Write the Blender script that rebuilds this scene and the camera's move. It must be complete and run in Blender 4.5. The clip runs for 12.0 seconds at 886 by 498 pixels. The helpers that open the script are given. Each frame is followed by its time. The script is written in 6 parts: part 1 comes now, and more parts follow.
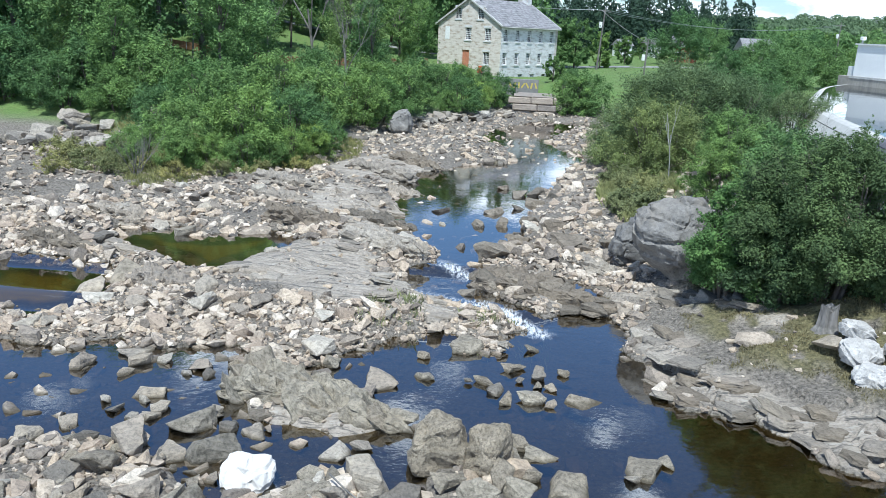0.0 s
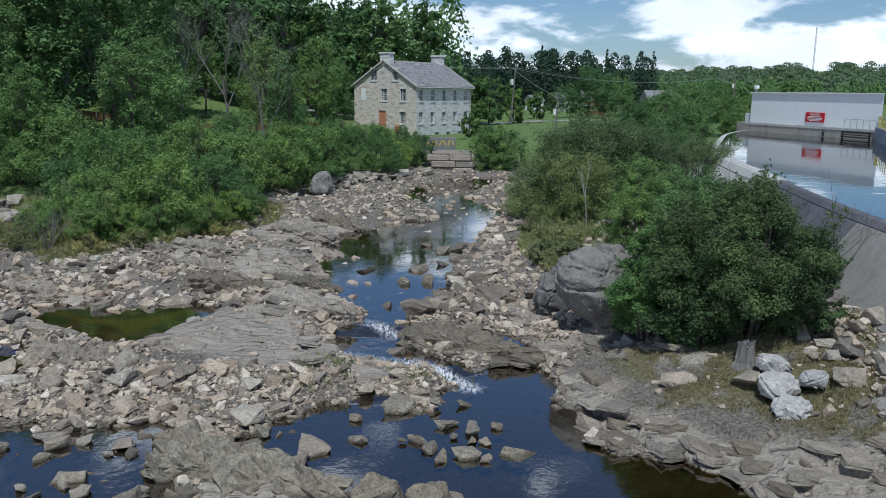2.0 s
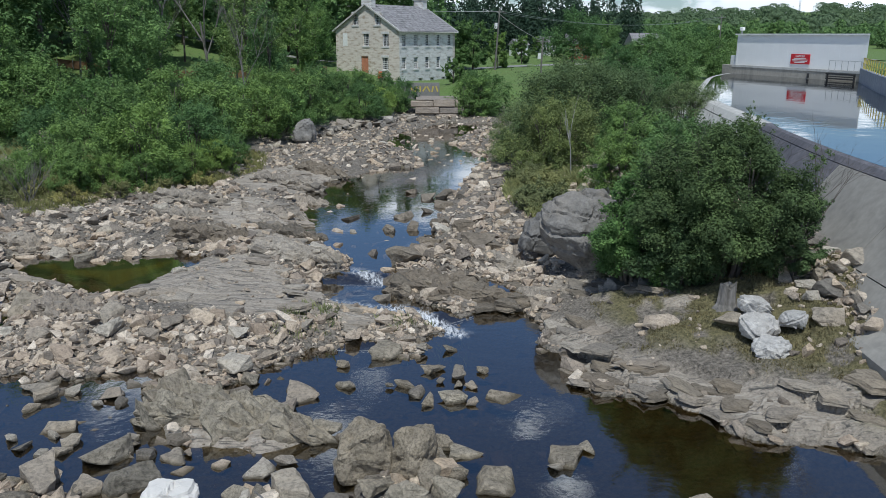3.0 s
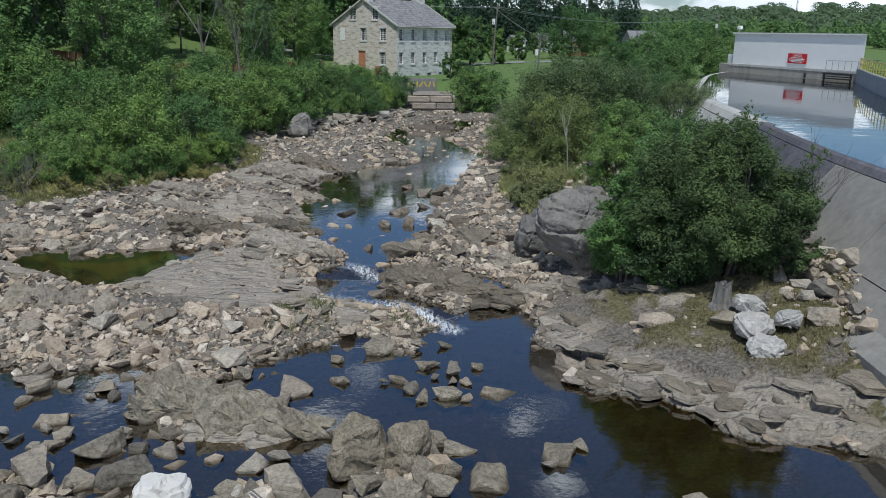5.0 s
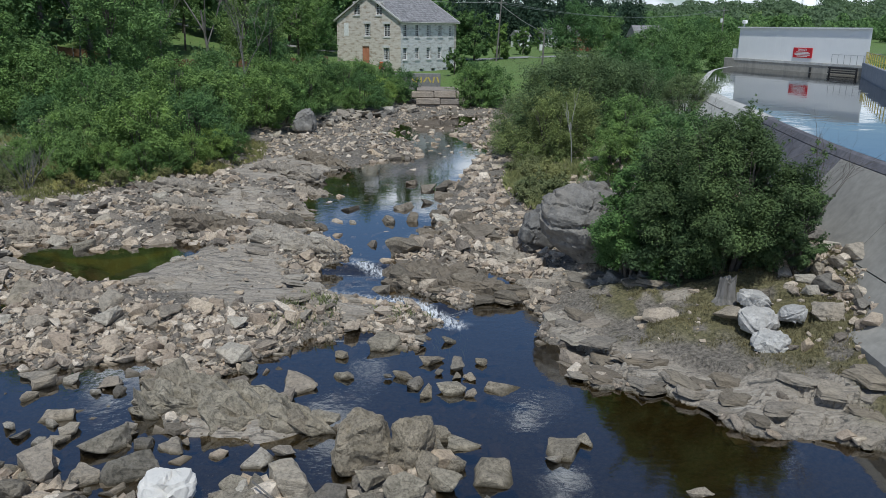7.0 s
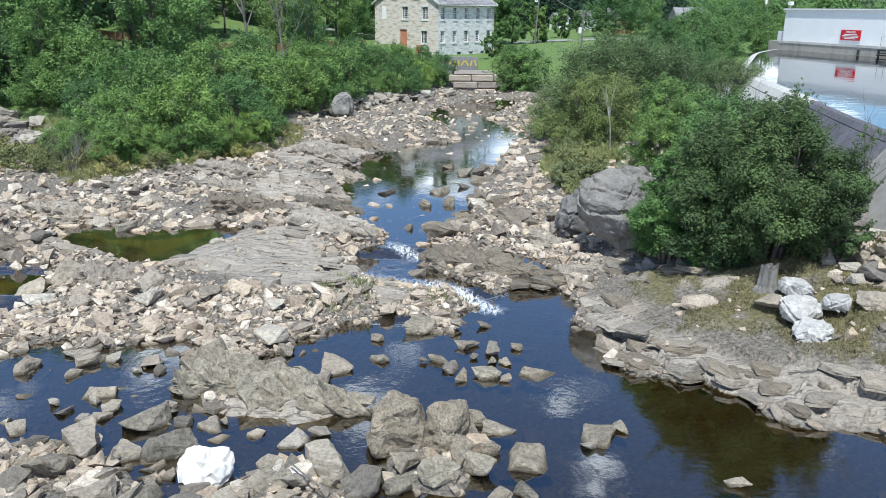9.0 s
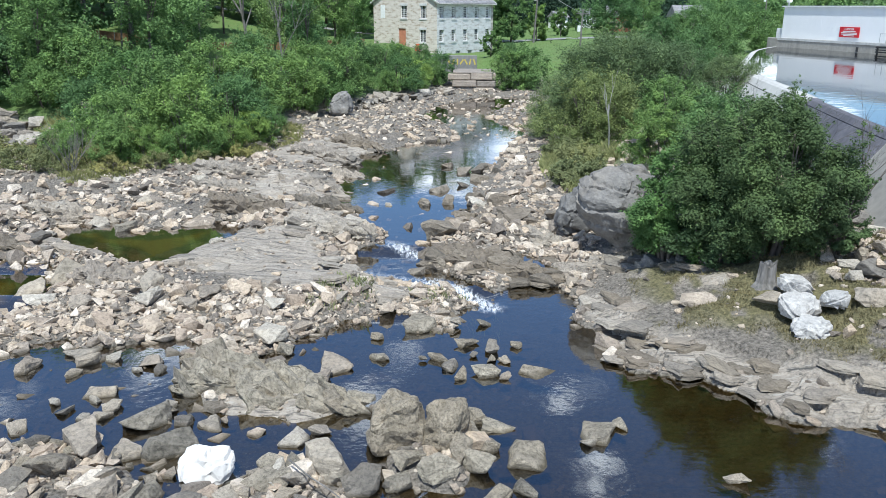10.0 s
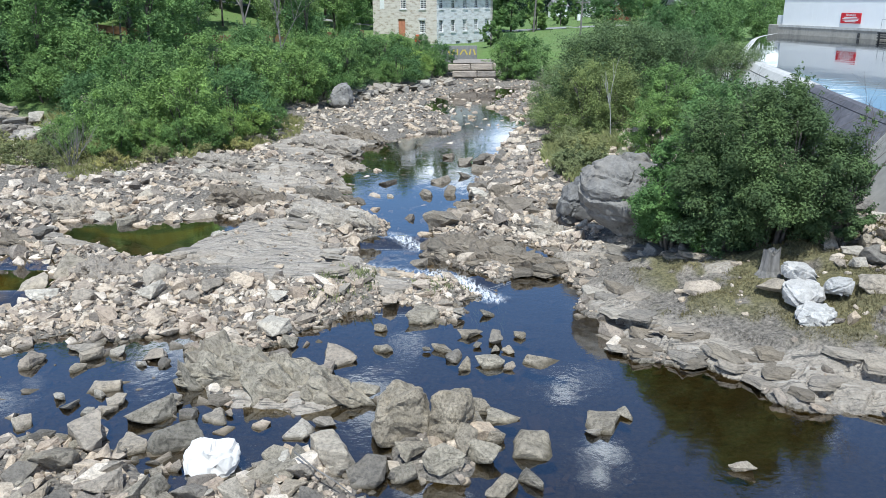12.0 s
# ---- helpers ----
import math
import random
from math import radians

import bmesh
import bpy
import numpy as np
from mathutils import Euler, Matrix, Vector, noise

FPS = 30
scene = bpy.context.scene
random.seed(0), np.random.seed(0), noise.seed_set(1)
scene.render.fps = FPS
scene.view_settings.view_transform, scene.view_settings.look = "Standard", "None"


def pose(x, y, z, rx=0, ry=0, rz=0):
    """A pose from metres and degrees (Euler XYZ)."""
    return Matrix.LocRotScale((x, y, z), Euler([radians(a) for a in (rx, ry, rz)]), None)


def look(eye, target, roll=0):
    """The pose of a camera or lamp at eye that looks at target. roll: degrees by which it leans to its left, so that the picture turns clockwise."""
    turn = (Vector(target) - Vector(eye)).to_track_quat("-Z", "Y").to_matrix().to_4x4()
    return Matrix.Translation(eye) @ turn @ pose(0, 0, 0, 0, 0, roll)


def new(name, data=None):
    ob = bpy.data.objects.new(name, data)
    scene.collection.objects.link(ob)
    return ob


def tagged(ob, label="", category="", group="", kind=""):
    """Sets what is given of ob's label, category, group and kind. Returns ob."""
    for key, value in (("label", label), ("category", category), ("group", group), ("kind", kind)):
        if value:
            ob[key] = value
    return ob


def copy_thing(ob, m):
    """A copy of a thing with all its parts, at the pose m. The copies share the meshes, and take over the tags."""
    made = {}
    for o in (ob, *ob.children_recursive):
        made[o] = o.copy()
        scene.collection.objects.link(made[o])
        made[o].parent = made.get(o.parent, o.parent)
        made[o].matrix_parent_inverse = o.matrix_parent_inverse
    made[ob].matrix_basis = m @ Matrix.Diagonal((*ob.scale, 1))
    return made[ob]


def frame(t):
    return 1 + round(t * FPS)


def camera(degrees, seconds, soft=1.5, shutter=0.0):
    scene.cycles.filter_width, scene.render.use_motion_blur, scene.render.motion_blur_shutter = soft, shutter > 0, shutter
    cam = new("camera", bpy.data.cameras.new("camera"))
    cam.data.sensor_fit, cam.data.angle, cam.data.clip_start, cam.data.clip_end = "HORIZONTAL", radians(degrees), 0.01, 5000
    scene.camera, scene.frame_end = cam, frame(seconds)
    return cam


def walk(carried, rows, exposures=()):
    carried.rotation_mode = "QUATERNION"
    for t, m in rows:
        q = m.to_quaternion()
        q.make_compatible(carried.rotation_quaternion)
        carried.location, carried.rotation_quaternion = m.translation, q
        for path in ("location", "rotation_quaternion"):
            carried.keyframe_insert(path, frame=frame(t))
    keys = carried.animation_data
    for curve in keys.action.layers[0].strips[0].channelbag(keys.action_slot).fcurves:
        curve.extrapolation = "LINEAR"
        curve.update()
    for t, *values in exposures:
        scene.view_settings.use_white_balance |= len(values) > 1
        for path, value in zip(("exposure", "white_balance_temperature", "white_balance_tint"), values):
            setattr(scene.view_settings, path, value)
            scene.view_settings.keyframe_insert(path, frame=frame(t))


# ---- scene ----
# The camera stands on a bridge ten metres over the river and only turns.
cam = camera(58.01, 12.0, 0.6)
ROWS = [
    (0, pose(-0.021, 0.089, 9.966, 74.509, -2.613, 5.497)),
    (0.1, pose(-0.036, -0.026, 9.926, 75.414, -3.188, 2.743)),
    (0.2, pose(0.025, -0.046, 9.969, 76.515, -3.278, 1.214)),
    (0.3, pose(-0.028, -0.010, 9.991, 77.747, -3.436, 0.568)),
    (0.5, pose(-0.033, 0.041, 10.007, 79.243, -3.064, 0.179)),
    (1, pose(-0.019, 0.039, 9.994, 79.143, -2.440, -0.017)),
    (1.5, pose(-0.000, 0.000, 10.000, 79.000, -1.800, -0.000)),
    (2, pose(-0.008, -0.026, 10.014, 78.781, -0.807, -0.409)),
    (2.5, pose(0.007, -0.058, 10.014, 78.317, -0.567, -1.247)),
    (2.7, pose(0.033, -0.089, 9.955, 77.112, -0.300, -1.334)),
    (3, pose(0.030, -0.050, 9.990, 75.028, -0.321, -1.563)),
    (5, pose(0.016, 0.014, 9.983, 74.716, -0.970, -1.741)),
    (5.5, pose(0.014, -0.013, 9.996, 74.675, -0.886, -1.615)),
    (6, pose(0.018, 0.002, 9.984, 74.584, -0.729, -1.533)),
    (6.5, pose(0.014, 0.013, 9.985, 74.501, -0.754, -1.464)),
    (7, pose(0.035, 0.003, 9.979, 74.404, -0.782, -1.460)),
    (9, pose(0.014, 0.050, 9.964, 73.242, -0.600, 1.144)),
    (9.5, pose(0.036, 0.032, 9.960, 73.144, -0.452, 1.083)),
    (10, pose(0.039, 0.005, 9.966, 73.162, -0.362, 1.068)),
    (10.5, pose(0.028, 0.006, 9.976, 73.099, -0.315, 0.993)),
    (11, pose(0.018, 0.039, 9.963, 73.120, -0.154, 0.936)),
    (11.5, pose(0.015, 0.046, 9.962, 73.097, -0.067, 0.929)),
    (12, pose(0.005, 0.048, 9.940, 72.532, 0.225, 1.005)),
]
EXPOSURES = [(0.0, 0.34, 5550, 4), (0.1, 0.28, 5550, 4), (0.5, -0.60, 5500, 6), (0.7, -0.72, 5500, 6), (1.0, -0.90, 5500, 6), (1.5, -0.64, 5600, 6), (2.5, -0.54, 5750, 6), (3.0, -0.46, 5850, 6), (5.0, -0.56, 5900, 6), (7.0, -0.56, 5900, 6), (9.0, 0.31, 5800, 5), (12.0, 0.31, 5700, 5)]
walk(cam, ROWS, EXPOSURES)

rng = np.random.default_rng(7)

# ---- sky and sun ----
SUN_EL, SUN_AZ = radians(62), radians(186)  # azimuth clockwise from +y
world = bpy.data.worlds.new("sky")
scene.world = world
world.use_nodes = True


def build_sky():
    nt = world.node_tree
    nt.nodes.clear()
    out = nt.nodes.new("ShaderNodeOutputWorld")
    bg = nt.nodes.new("ShaderNodeBackground")
    sky = nt.nodes.new("ShaderNodeTexSky")
    sky.sky_type, sky.sun_disc = "NISHITA", False
    sky.sun_elevation, sky.sun_rotation = SUN_EL, SUN_AZ
    sky.dust_density, sky.ozone_density = 0.4, 2.0
    tc = nt.nodes.new("ShaderNodeTexCoord")
    sep = nt.nodes.new("ShaderNodeSeparateXYZ")
    nt.links.new(tc.outputs["Generated"], sep.inputs[0])
    # cloud layer: heaped clouds, wider than tall
    div = nt.nodes.new("ShaderNodeMapping")
    div.inputs["Scale"].default_value = (1.0, 1.0, 2.7)
    div.inputs["Location"].default_value = (0.35, 0.2, 0.1)
    nt.links.new(tc.outputs["Generated"], div.inputs["Vector"])
    n1 = nt.nodes.new("ShaderNodeTexNoise")
    n1.inputs["Scale"].default_value, n1.inputs["Detail"].default_value = 6.5, 10.0
    n1.inputs["Roughness"].default_value = 0.55
    n1.inputs["Distortion"].default_value = 0.15
    nt.links.new(div.outputs[0], n1.inputs["Vector"])
    ramp = nt.nodes.new("ShaderNodeMapRange")
    ramp.interpolation_type = "SMOOTHSTEP"
    ramp.inputs["From Min"].default_value, ramp.inputs["From Max"].default_value = 0.51, 0.62
    low = nt.nodes.new("ShaderNodeMapRange")
    for key, v in (("From Min", 0.0), ("From Max", 0.26), ("To Min", 0.17), ("To Max", -0.045)):
        low.inputs[key].default_value = v
    nt.links.new(sep.outputs["Z"], low.inputs["Value"])
    more = nt.nodes.new("ShaderNodeMath")
    more.operation = "ADD"
    nt.links.new(n1.outputs["Fac"], more.inputs[0])
    nt.links.new(low.outputs["Result"], more.inputs[1])
    nt.links.new(more.outputs[0], ramp.inputs["Value"])
    n2 = nt.nodes.new("ShaderNodeTexNoise")
    n2.inputs["Scale"].default_value, n2.inputs["Detail"].default_value = 9.0, 7.0
    nt.links.new(div.outputs[0], n2.inputs["Vector"])
    cc = nt.nodes.new("ShaderNodeMix")
    cc.data_type = "RGBA"
    cc.inputs["A"].default_value = (13.5, 14.0, 15.0, 1)
    cc.inputs["B"].default_value = (34.0, 34.1, 34.2, 1)
    nt.links.new(n2.outputs["Fac"], cc.inputs["Factor"])
    mix = nt.nodes.new("ShaderNodeMix")
    mix.data_type = "RGBA"
    nt.links.new(ramp.outputs["Result"], mix.inputs["Factor"])
    blue = nt.nodes.new("ShaderNodeMix")
    blue.data_type, blue.blend_type = "RGBA", "MULTIPLY"
    blue.inputs["Factor"].default_value = 1.0
    blue.inputs["B"].default_value = (1.45, 1.58, 1.78, 1)
    nt.links.new(sky.outputs[0], blue.inputs["A"])
    nt.links.new(blue.outputs["Result"], mix.inputs["A"])
    nt.links.new(cc.outputs["Result"], mix.inputs["B"])
    nt.links.new(mix.outputs["Result"], bg.inputs["Color"])
    bg.inputs["Strength"].default_value = 0.066
    nt.links.new(bg.outputs[0], out.inputs["Surface"])


build_sky()
sun_data = bpy.data.lights.new("sun", "SUN")
sun_data.energy, sun_data.angle, sun_data.color = 5.0, radians(1.6), (1.0, 0.945, 0.855)
sun = new("sun", sun_data)
sun.matrix_world = look((0, 0, 0), (-math.sin(SUN_AZ) * math.cos(SUN_EL), -math.cos(SUN_AZ) * math.cos(SUN_EL), -math.sin(SUN_EL)))


# ---- materials ----
class Nodes:
    """Small wrapper to write node materials briefly."""

    def __init__(self, name, rough=0.8, metallic=0.0):
        self.mat = bpy.data.materials.new(name)
        self.mat.use_nodes = True
        self.nt = self.mat.node_tree
        self.bsdf = self.nt.nodes["Principled BSDF"]
        self.bsdf.inputs["Roughness"].default_value = rough
        self.bsdf.inputs["Metallic"].default_value = metallic
        self.tc = self.nt.nodes.new("ShaderNodeTexCoord")

    def link(self, a, b):
        self.nt.links.new(a, b)

    def noise(self, scale, detail=5.0, rough=0.55, distort=0.0, stretch=None, turn=(0, 0, 0), kind="Object"):
        n = self.nt.nodes.new("ShaderNodeTexNoise")
        n.inputs["Scale"].default_value, n.inputs["Detail"].default_value = scale, detail
        n.inputs["Roughness"].default_value, n.inputs["Distortion"].default_value = rough, distort
        src = self.tc.outputs[kind]
        if stretch:
            mp = self.nt.nodes.new("ShaderNodeMapping")
            mp.inputs["Scale"].default_value = stretch
            mp.inputs["Rotation"].default_value = turn
            self.link(src, mp.inputs["Vector"])
            src = mp.outputs[0]
        self.link(src, n.inputs["Vector"])
        return n.outputs["Fac"]

    def ramp(self, fac, stops):
        r = self.nt.nodes.new("ShaderNodeValToRGB")
        el = r.color_ramp.elements
        while len(el) < len(stops):
            el.new(0.5)
        for e, (p, c) in zip(el, stops):
            e.position, e.color = p, (*c, 1)
        self.link(fac, r.inputs["Fac"])
        return r.outputs["Color"]

    def range(self, fac, a, b, c=0.0, d=1.0):
        r = self.nt.nodes.new("ShaderNodeMapRange")
        for k, v in zip(("From Min", "From Max", "To Min", "To Max"), (a, b, c, d)):
            r.inputs[k].default_value = v
        self.link(fac, r.inputs["Value"])
        return r.outputs["Result"]

    def mix(self, fac, a, b, mode="MIX"):
        m = self.nt.nodes.new("ShaderNodeMix")
        m.data_type, m.blend_type = "RGBA", mode
        for key, v in (("Factor", fac), ("A", a), ("B", b)):
            if isinstance(v, (int, float)):
                m.inputs[key].default_value = v
            elif isinstance(v, tuple):
                m.inputs[key].default_value = (*v, 1)
            else:
                self.link(v, m.inputs[key])
        return m.outputs["Result"]

    def math(self, op, a, b):
        m = self.nt.nodes.new("ShaderNodeMath")
        m.operation = op
        for i, v in enumerate((a, b)):
            if isinstance(v, (int, float)):
                m.inputs[i].default_value = v
            else:
                self.link(v, m.inputs[i])
        return m.outputs[0]

    def island(self):
        return self.nt.nodes.new("ShaderNodeNewGeometry").outputs["Random Per Island"]

    def chance(self):
        return self.nt.nodes.new("ShaderNodeObjectInfo").outputs["Random"]

    def color(self, c):
        if isinstance(c, tuple):
            self.bsdf.inputs["Base Color"].default_value = (*c, 1)
        else:
            self.link(c, self.bsdf.inputs["Base Color"])
        return self

    def bump(self, fac, strength=0.3, distance=0.05):
        b = self.nt.nodes.new("ShaderNodeBump")
        b.inputs["Strength"].default_value, b.inputs["Distance"].default_value = strength, distance
        self.link(fac, b.inputs["Height"])
        self.link(b.outputs[0], self.bsdf.inputs["Normal"])
        return self


def rock_material(name, dark, light, tint, per="island", vary=1.0, layer=1.0, wet=None, grain=1.0):
    """Weathered stone: broad blotches, fine grain, faint bedding, lichen specks; each piece a shade of its own."""
    dark, light, tint = ((c[0] * 1.0 * k, c[1] * 0.985 * k, c[2] * 0.97 * k) for c, k in ((dark, 0.72), (light, 0.92), (tint, 0.9)))
    n = Nodes(name, 0.88)
    big = n.noise(0.7, 4)
    blotch = n.noise(2.4, 5, 0.6, 0.2)
    fine = n.noise(11.0, 9, 0.75)
    speck = n.noise(45.0, 3, 0.7)
    vein = n.noise(2.2, 7, 0.65, 0.5, (1.0, 1.0, 4.0), (0.5, 0.3, 0.6))
    mean = tuple((a + b) / 2 for a, b in zip(dark, light))
    base = n.mix(n.range(blotch, 0.36, 0.64), mean, light)
    base = n.mix(n.range(fine, 0.54, 0.38, 0, 0.85 * grain), base, dark)
    base = n.mix(n.range(fine, 0.30, 0.24, 0, 0.7 * grain), base, tuple(v * 0.35 for v in dark))
    base = n.mix(n.range(vein, 0.52, 0.72, 0, 0.5 * layer), base, tint)
    base = n.mix(n.range(vein, 0.38, 0.33, 0, 0.5 * layer), base, tuple(v * 0.5 for v in dark))
    base = n.mix(n.range(speck, 0.60, 0.72, 0, 0.3 * grain), base, tuple(min(0.75, v * 1.4) for v in light))
    base = n.mix(n.range(big, 0.5, 0.75, 0, 0.3), base, (0.33, 0.28, 0.205))
    rnd = n.island() if per == "island" else n.chance()
    shade = n.ramp(rnd, [(0.0, (0.42, 0.40, 0.38)), (0.18, (0.72, 0.68, 0.63)), (0.34, (1.0, 0.88, 0.76)), (0.48, (1.06, 1.0, 0.92)), (0.62, (1.2, 1.06, 0.88)), (0.8, (1.24, 1.18, 1.08)), (0.92, (1.4, 1.34, 1.25)), (1.0, (1.75, 1.7, 1.6))])
    col = n.mix(vary, base, shade, "MULTIPLY")
    if wet is not None:
        # wet, algae-brown foot just above the water
        sep = n.nt.nodes.new("ShaderNodeSeparateXYZ")
        n.link(n.nt.nodes.new("ShaderNodeNewGeometry").outputs["Position"], sep.inputs[0])
        edge = n.math("ADD", sep.outputs["Z"], n.math("MULTIPLY", n.math("SUBTRACT", big, 0.5), 0.12))
        col = n.mix(n.range(edge, wet + 0.10, wet + 0.02, 0, 0.8), col, (0.055, 0.043, 0.022))
    n.color(col)
    n.bump(n.math("ADD", n.math("ADD", fine, n.math("MULTIPLY", blotch, 1.5)), n.math("MULTIPLY", vein, 1.3 * layer)), 0.8, 0.08)
    return n.mat


M_STONE = rock_material("loose_stone", (0.28, 0.253, 0.222), (0.56, 0.51, 0.45), (0.54, 0.475, 0.395), wet=0.0)
M_ROCK = rock_material("river_rock", (0.22, 0.21, 0.19), (0.42, 0.40, 0.36), (0.36, 0.325, 0.26), "object", wet=0.0)
M_ROCK_DARK = rock_material("lichened_rock", (0.12, 0.11, 0.085), (0.37, 0.34, 0.28), (0.25, 0.215, 0.14), "object", 0.5, 0.7, 0.0)
M_SLAB_DARK = rock_material("brown_ledge_rock", (0.125, 0.11, 0.088), (0.26, 0.232, 0.19), (0.20, 0.172, 0.128), "object", 0.5, 0.3)
M_WHITE = rock_material("white_marble", (0.40, 0.395, 0.385), (0.64, 0.635, 0.62), (0.40, 0.39, 0.37), "object", 0.15, 0.5, None, 0.8)
M_QUARTZ = rock_material("white_quartz", (0.86, 0.84, 0.80), (0.82, 0.80, 0.76), (0.78, 0.75, 0.70), "object", 0.0, 0.05, None, 0.12)


def ground_material():
    n = Nodes("riverbed_and_soil", 0.9)
    att = n.nt.nodes.new("ShaderNodeAttribute")
    att.attribute_name = "cover"
    sep = n.nt.nodes.new("ShaderNodeSeparateColor")
    n.link(att.outputs["Color"], sep.inputs[0])
    fine = n.noise(9.0, 9, 0.72)
    mid = n.noise(0.9, 5, 0.6)
    strata = n.noise(1.6, 7, 0.62, 0.5, (0.35, 2.6, 2.0), (0, 0, radians(28)))
    rock = n.mix(n.range(fine, 0.34, 0.66), (0.22, 0.19, 0.155), (0.49, 0.43, 0.355))
    rock = n.mix(n.range(strata, 0.45, 0.65, 0, 0.7), rock, (0.45, 0.395, 0.325))
    rock = n.mix(n.range(strata, 0.40, 0.34), rock, (0.10, 0.095, 0.085))
    # thin bedding streaks; dark ones also paint in the shade of narrow crevices
    thin = n.noise(3.4, 6, 0.6, 0.35, (0.16, 3.2, 2.0), (0, 0, radians(26)))
    rock = n.mix(n.range(thin, 0.44, 0.36, 0, 0.8), rock, (0.085, 0.08, 0.072))
    rock = n.mix(n.range(thin, 0.56, 0.66, 0, 0.6), rock, (0.50, 0.47, 0.42))
    rock = n.mix(n.range(mid, 0.5, 0.75, 0, 0.5), rock, (0.25, 0.22, 0.17))
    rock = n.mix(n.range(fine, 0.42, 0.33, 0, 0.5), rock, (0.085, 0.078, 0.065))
    # gravel among loose stones, darkened to carry the shade of their gaps
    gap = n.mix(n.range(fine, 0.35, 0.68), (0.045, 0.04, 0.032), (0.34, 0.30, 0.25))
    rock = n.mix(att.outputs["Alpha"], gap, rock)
    grass = n.mix(n.range(fine, 0.35, 0.65), (0.075, 0.14, 0.03), (0.15, 0.23, 0.06))
    grass = n.mix(n.range(mid, 0.45, 0.7, 0, 0.5), grass, (0.14, 0.15, 0.05))
    moss = n.mix(n.range(fine, 0.35, 0.65), (0.062, 0.058, 0.024), (0.235, 0.21, 0.105))
    bed = n.mix(n.range(fine, 0.35, 0.65), (0.04, 0.035, 0.017), (0.15, 0.125, 0.065))
    bed = n.mix(sep.outputs[0], bed, (0.42, 0.33, 0.05))
    c = n.mix(sep.outputs[0], rock, grass)
    c = n.mix(sep.outputs[1], c, moss)
    c = n.mix(sep.outputs[2], c, bed)
    n.color(c)
    n.bump(n.math("ADD", fine, n.math("MULTIPLY", strata, 2.0)), 1.0, 0.10)
    return n.mat


M_GROUND = ground_material()


def water_material(name, tint, ripple, scale, white=False, power=3.6):
    n = Nodes(name, 0.05)
    nt = n.nt
    out = nt.nodes["Material Output"]
    trans = nt.nodes.new("ShaderNodeBsdfTransparent")
    trans.inputs["Color"].default_value = (*tint, 1)
    gloss = nt.nodes.new("ShaderNodeBsdfGlossy")
    gloss.inputs["Roughness"].default_value = 0.03
    face = nt.nodes.new("ShaderNodeLayerWeight")
    face.inputs["Blend"].default_value = 0.5
    bump = nt.nodes.new("ShaderNodeBump")
    bump.inputs["Strength"].default_value, bump.inputs["Distance"].default_value = ripple, 0.03
    nz = n.math("ADD", n.noise(scale, 4, 0.55), n.noise(scale * 0.25, 3))
    calm = n.range(n.noise(0.22, 3), 0.42, 0.6, 0.2, 1.0)
    n.link(n.math("MULTIPLY", nz, calm), bump.inputs["Height"])
    n.link(bump.outputs[0], gloss.inputs["Normal"])
    n.link(bump.outputs[0], face.inputs["Normal"])
    sheen = n.math("ADD", 0.05, n.math("MULTIPLY", 0.95, n.math("POWER", face.outputs["Facing"], power)))
    mix = nt.nodes.new("ShaderNodeMixShader")
    n.link(sheen, mix.inputs[0])
    n.link(trans.outputs[0], mix.inputs[1])
    n.link(gloss.outputs[0], mix.inputs[2])
    if white:
        foam = nt.nodes.new("ShaderNodeAttribute")
        foam.attribute_name = "foam"
        f = n.noise(9.0, 7, 0.72, 0.6, (1.0, 0.3, 1.0), (0, 0, radians(-28)))
        gate = n.range(n.math("MULTIPLY", foam.outputs["Fac"], n.range(f, 0.36, 0.70)), 0.12, 0.75, 0, 0.85)
        milk = nt.nodes.new("ShaderNodeBsdfDiffuse")
        milk.inputs["Color"].default_value = (0.8, 0.82, 0.84, 1)
        mix2 = nt.nodes.new("ShaderNodeMixShader")
        n.link(gate, mix2.inputs[0])
        n.link(mix.outputs[0], mix2.inputs[1])
        n.link(milk.outputs[0], mix2.inputs[2])
        mix = mix2
    n.link(mix.outputs[0], out.inputs["Surface"])
    return n.mat


M_WATER = water_material("river_water", (0.50, 0.43, 0.27), 0.15, 4.0, True, 1.75)
M_RESERVOIR = water_material("reservoir_water", (0.10, 0.11, 0.10), 0.16, 1.6, False, 1.2)


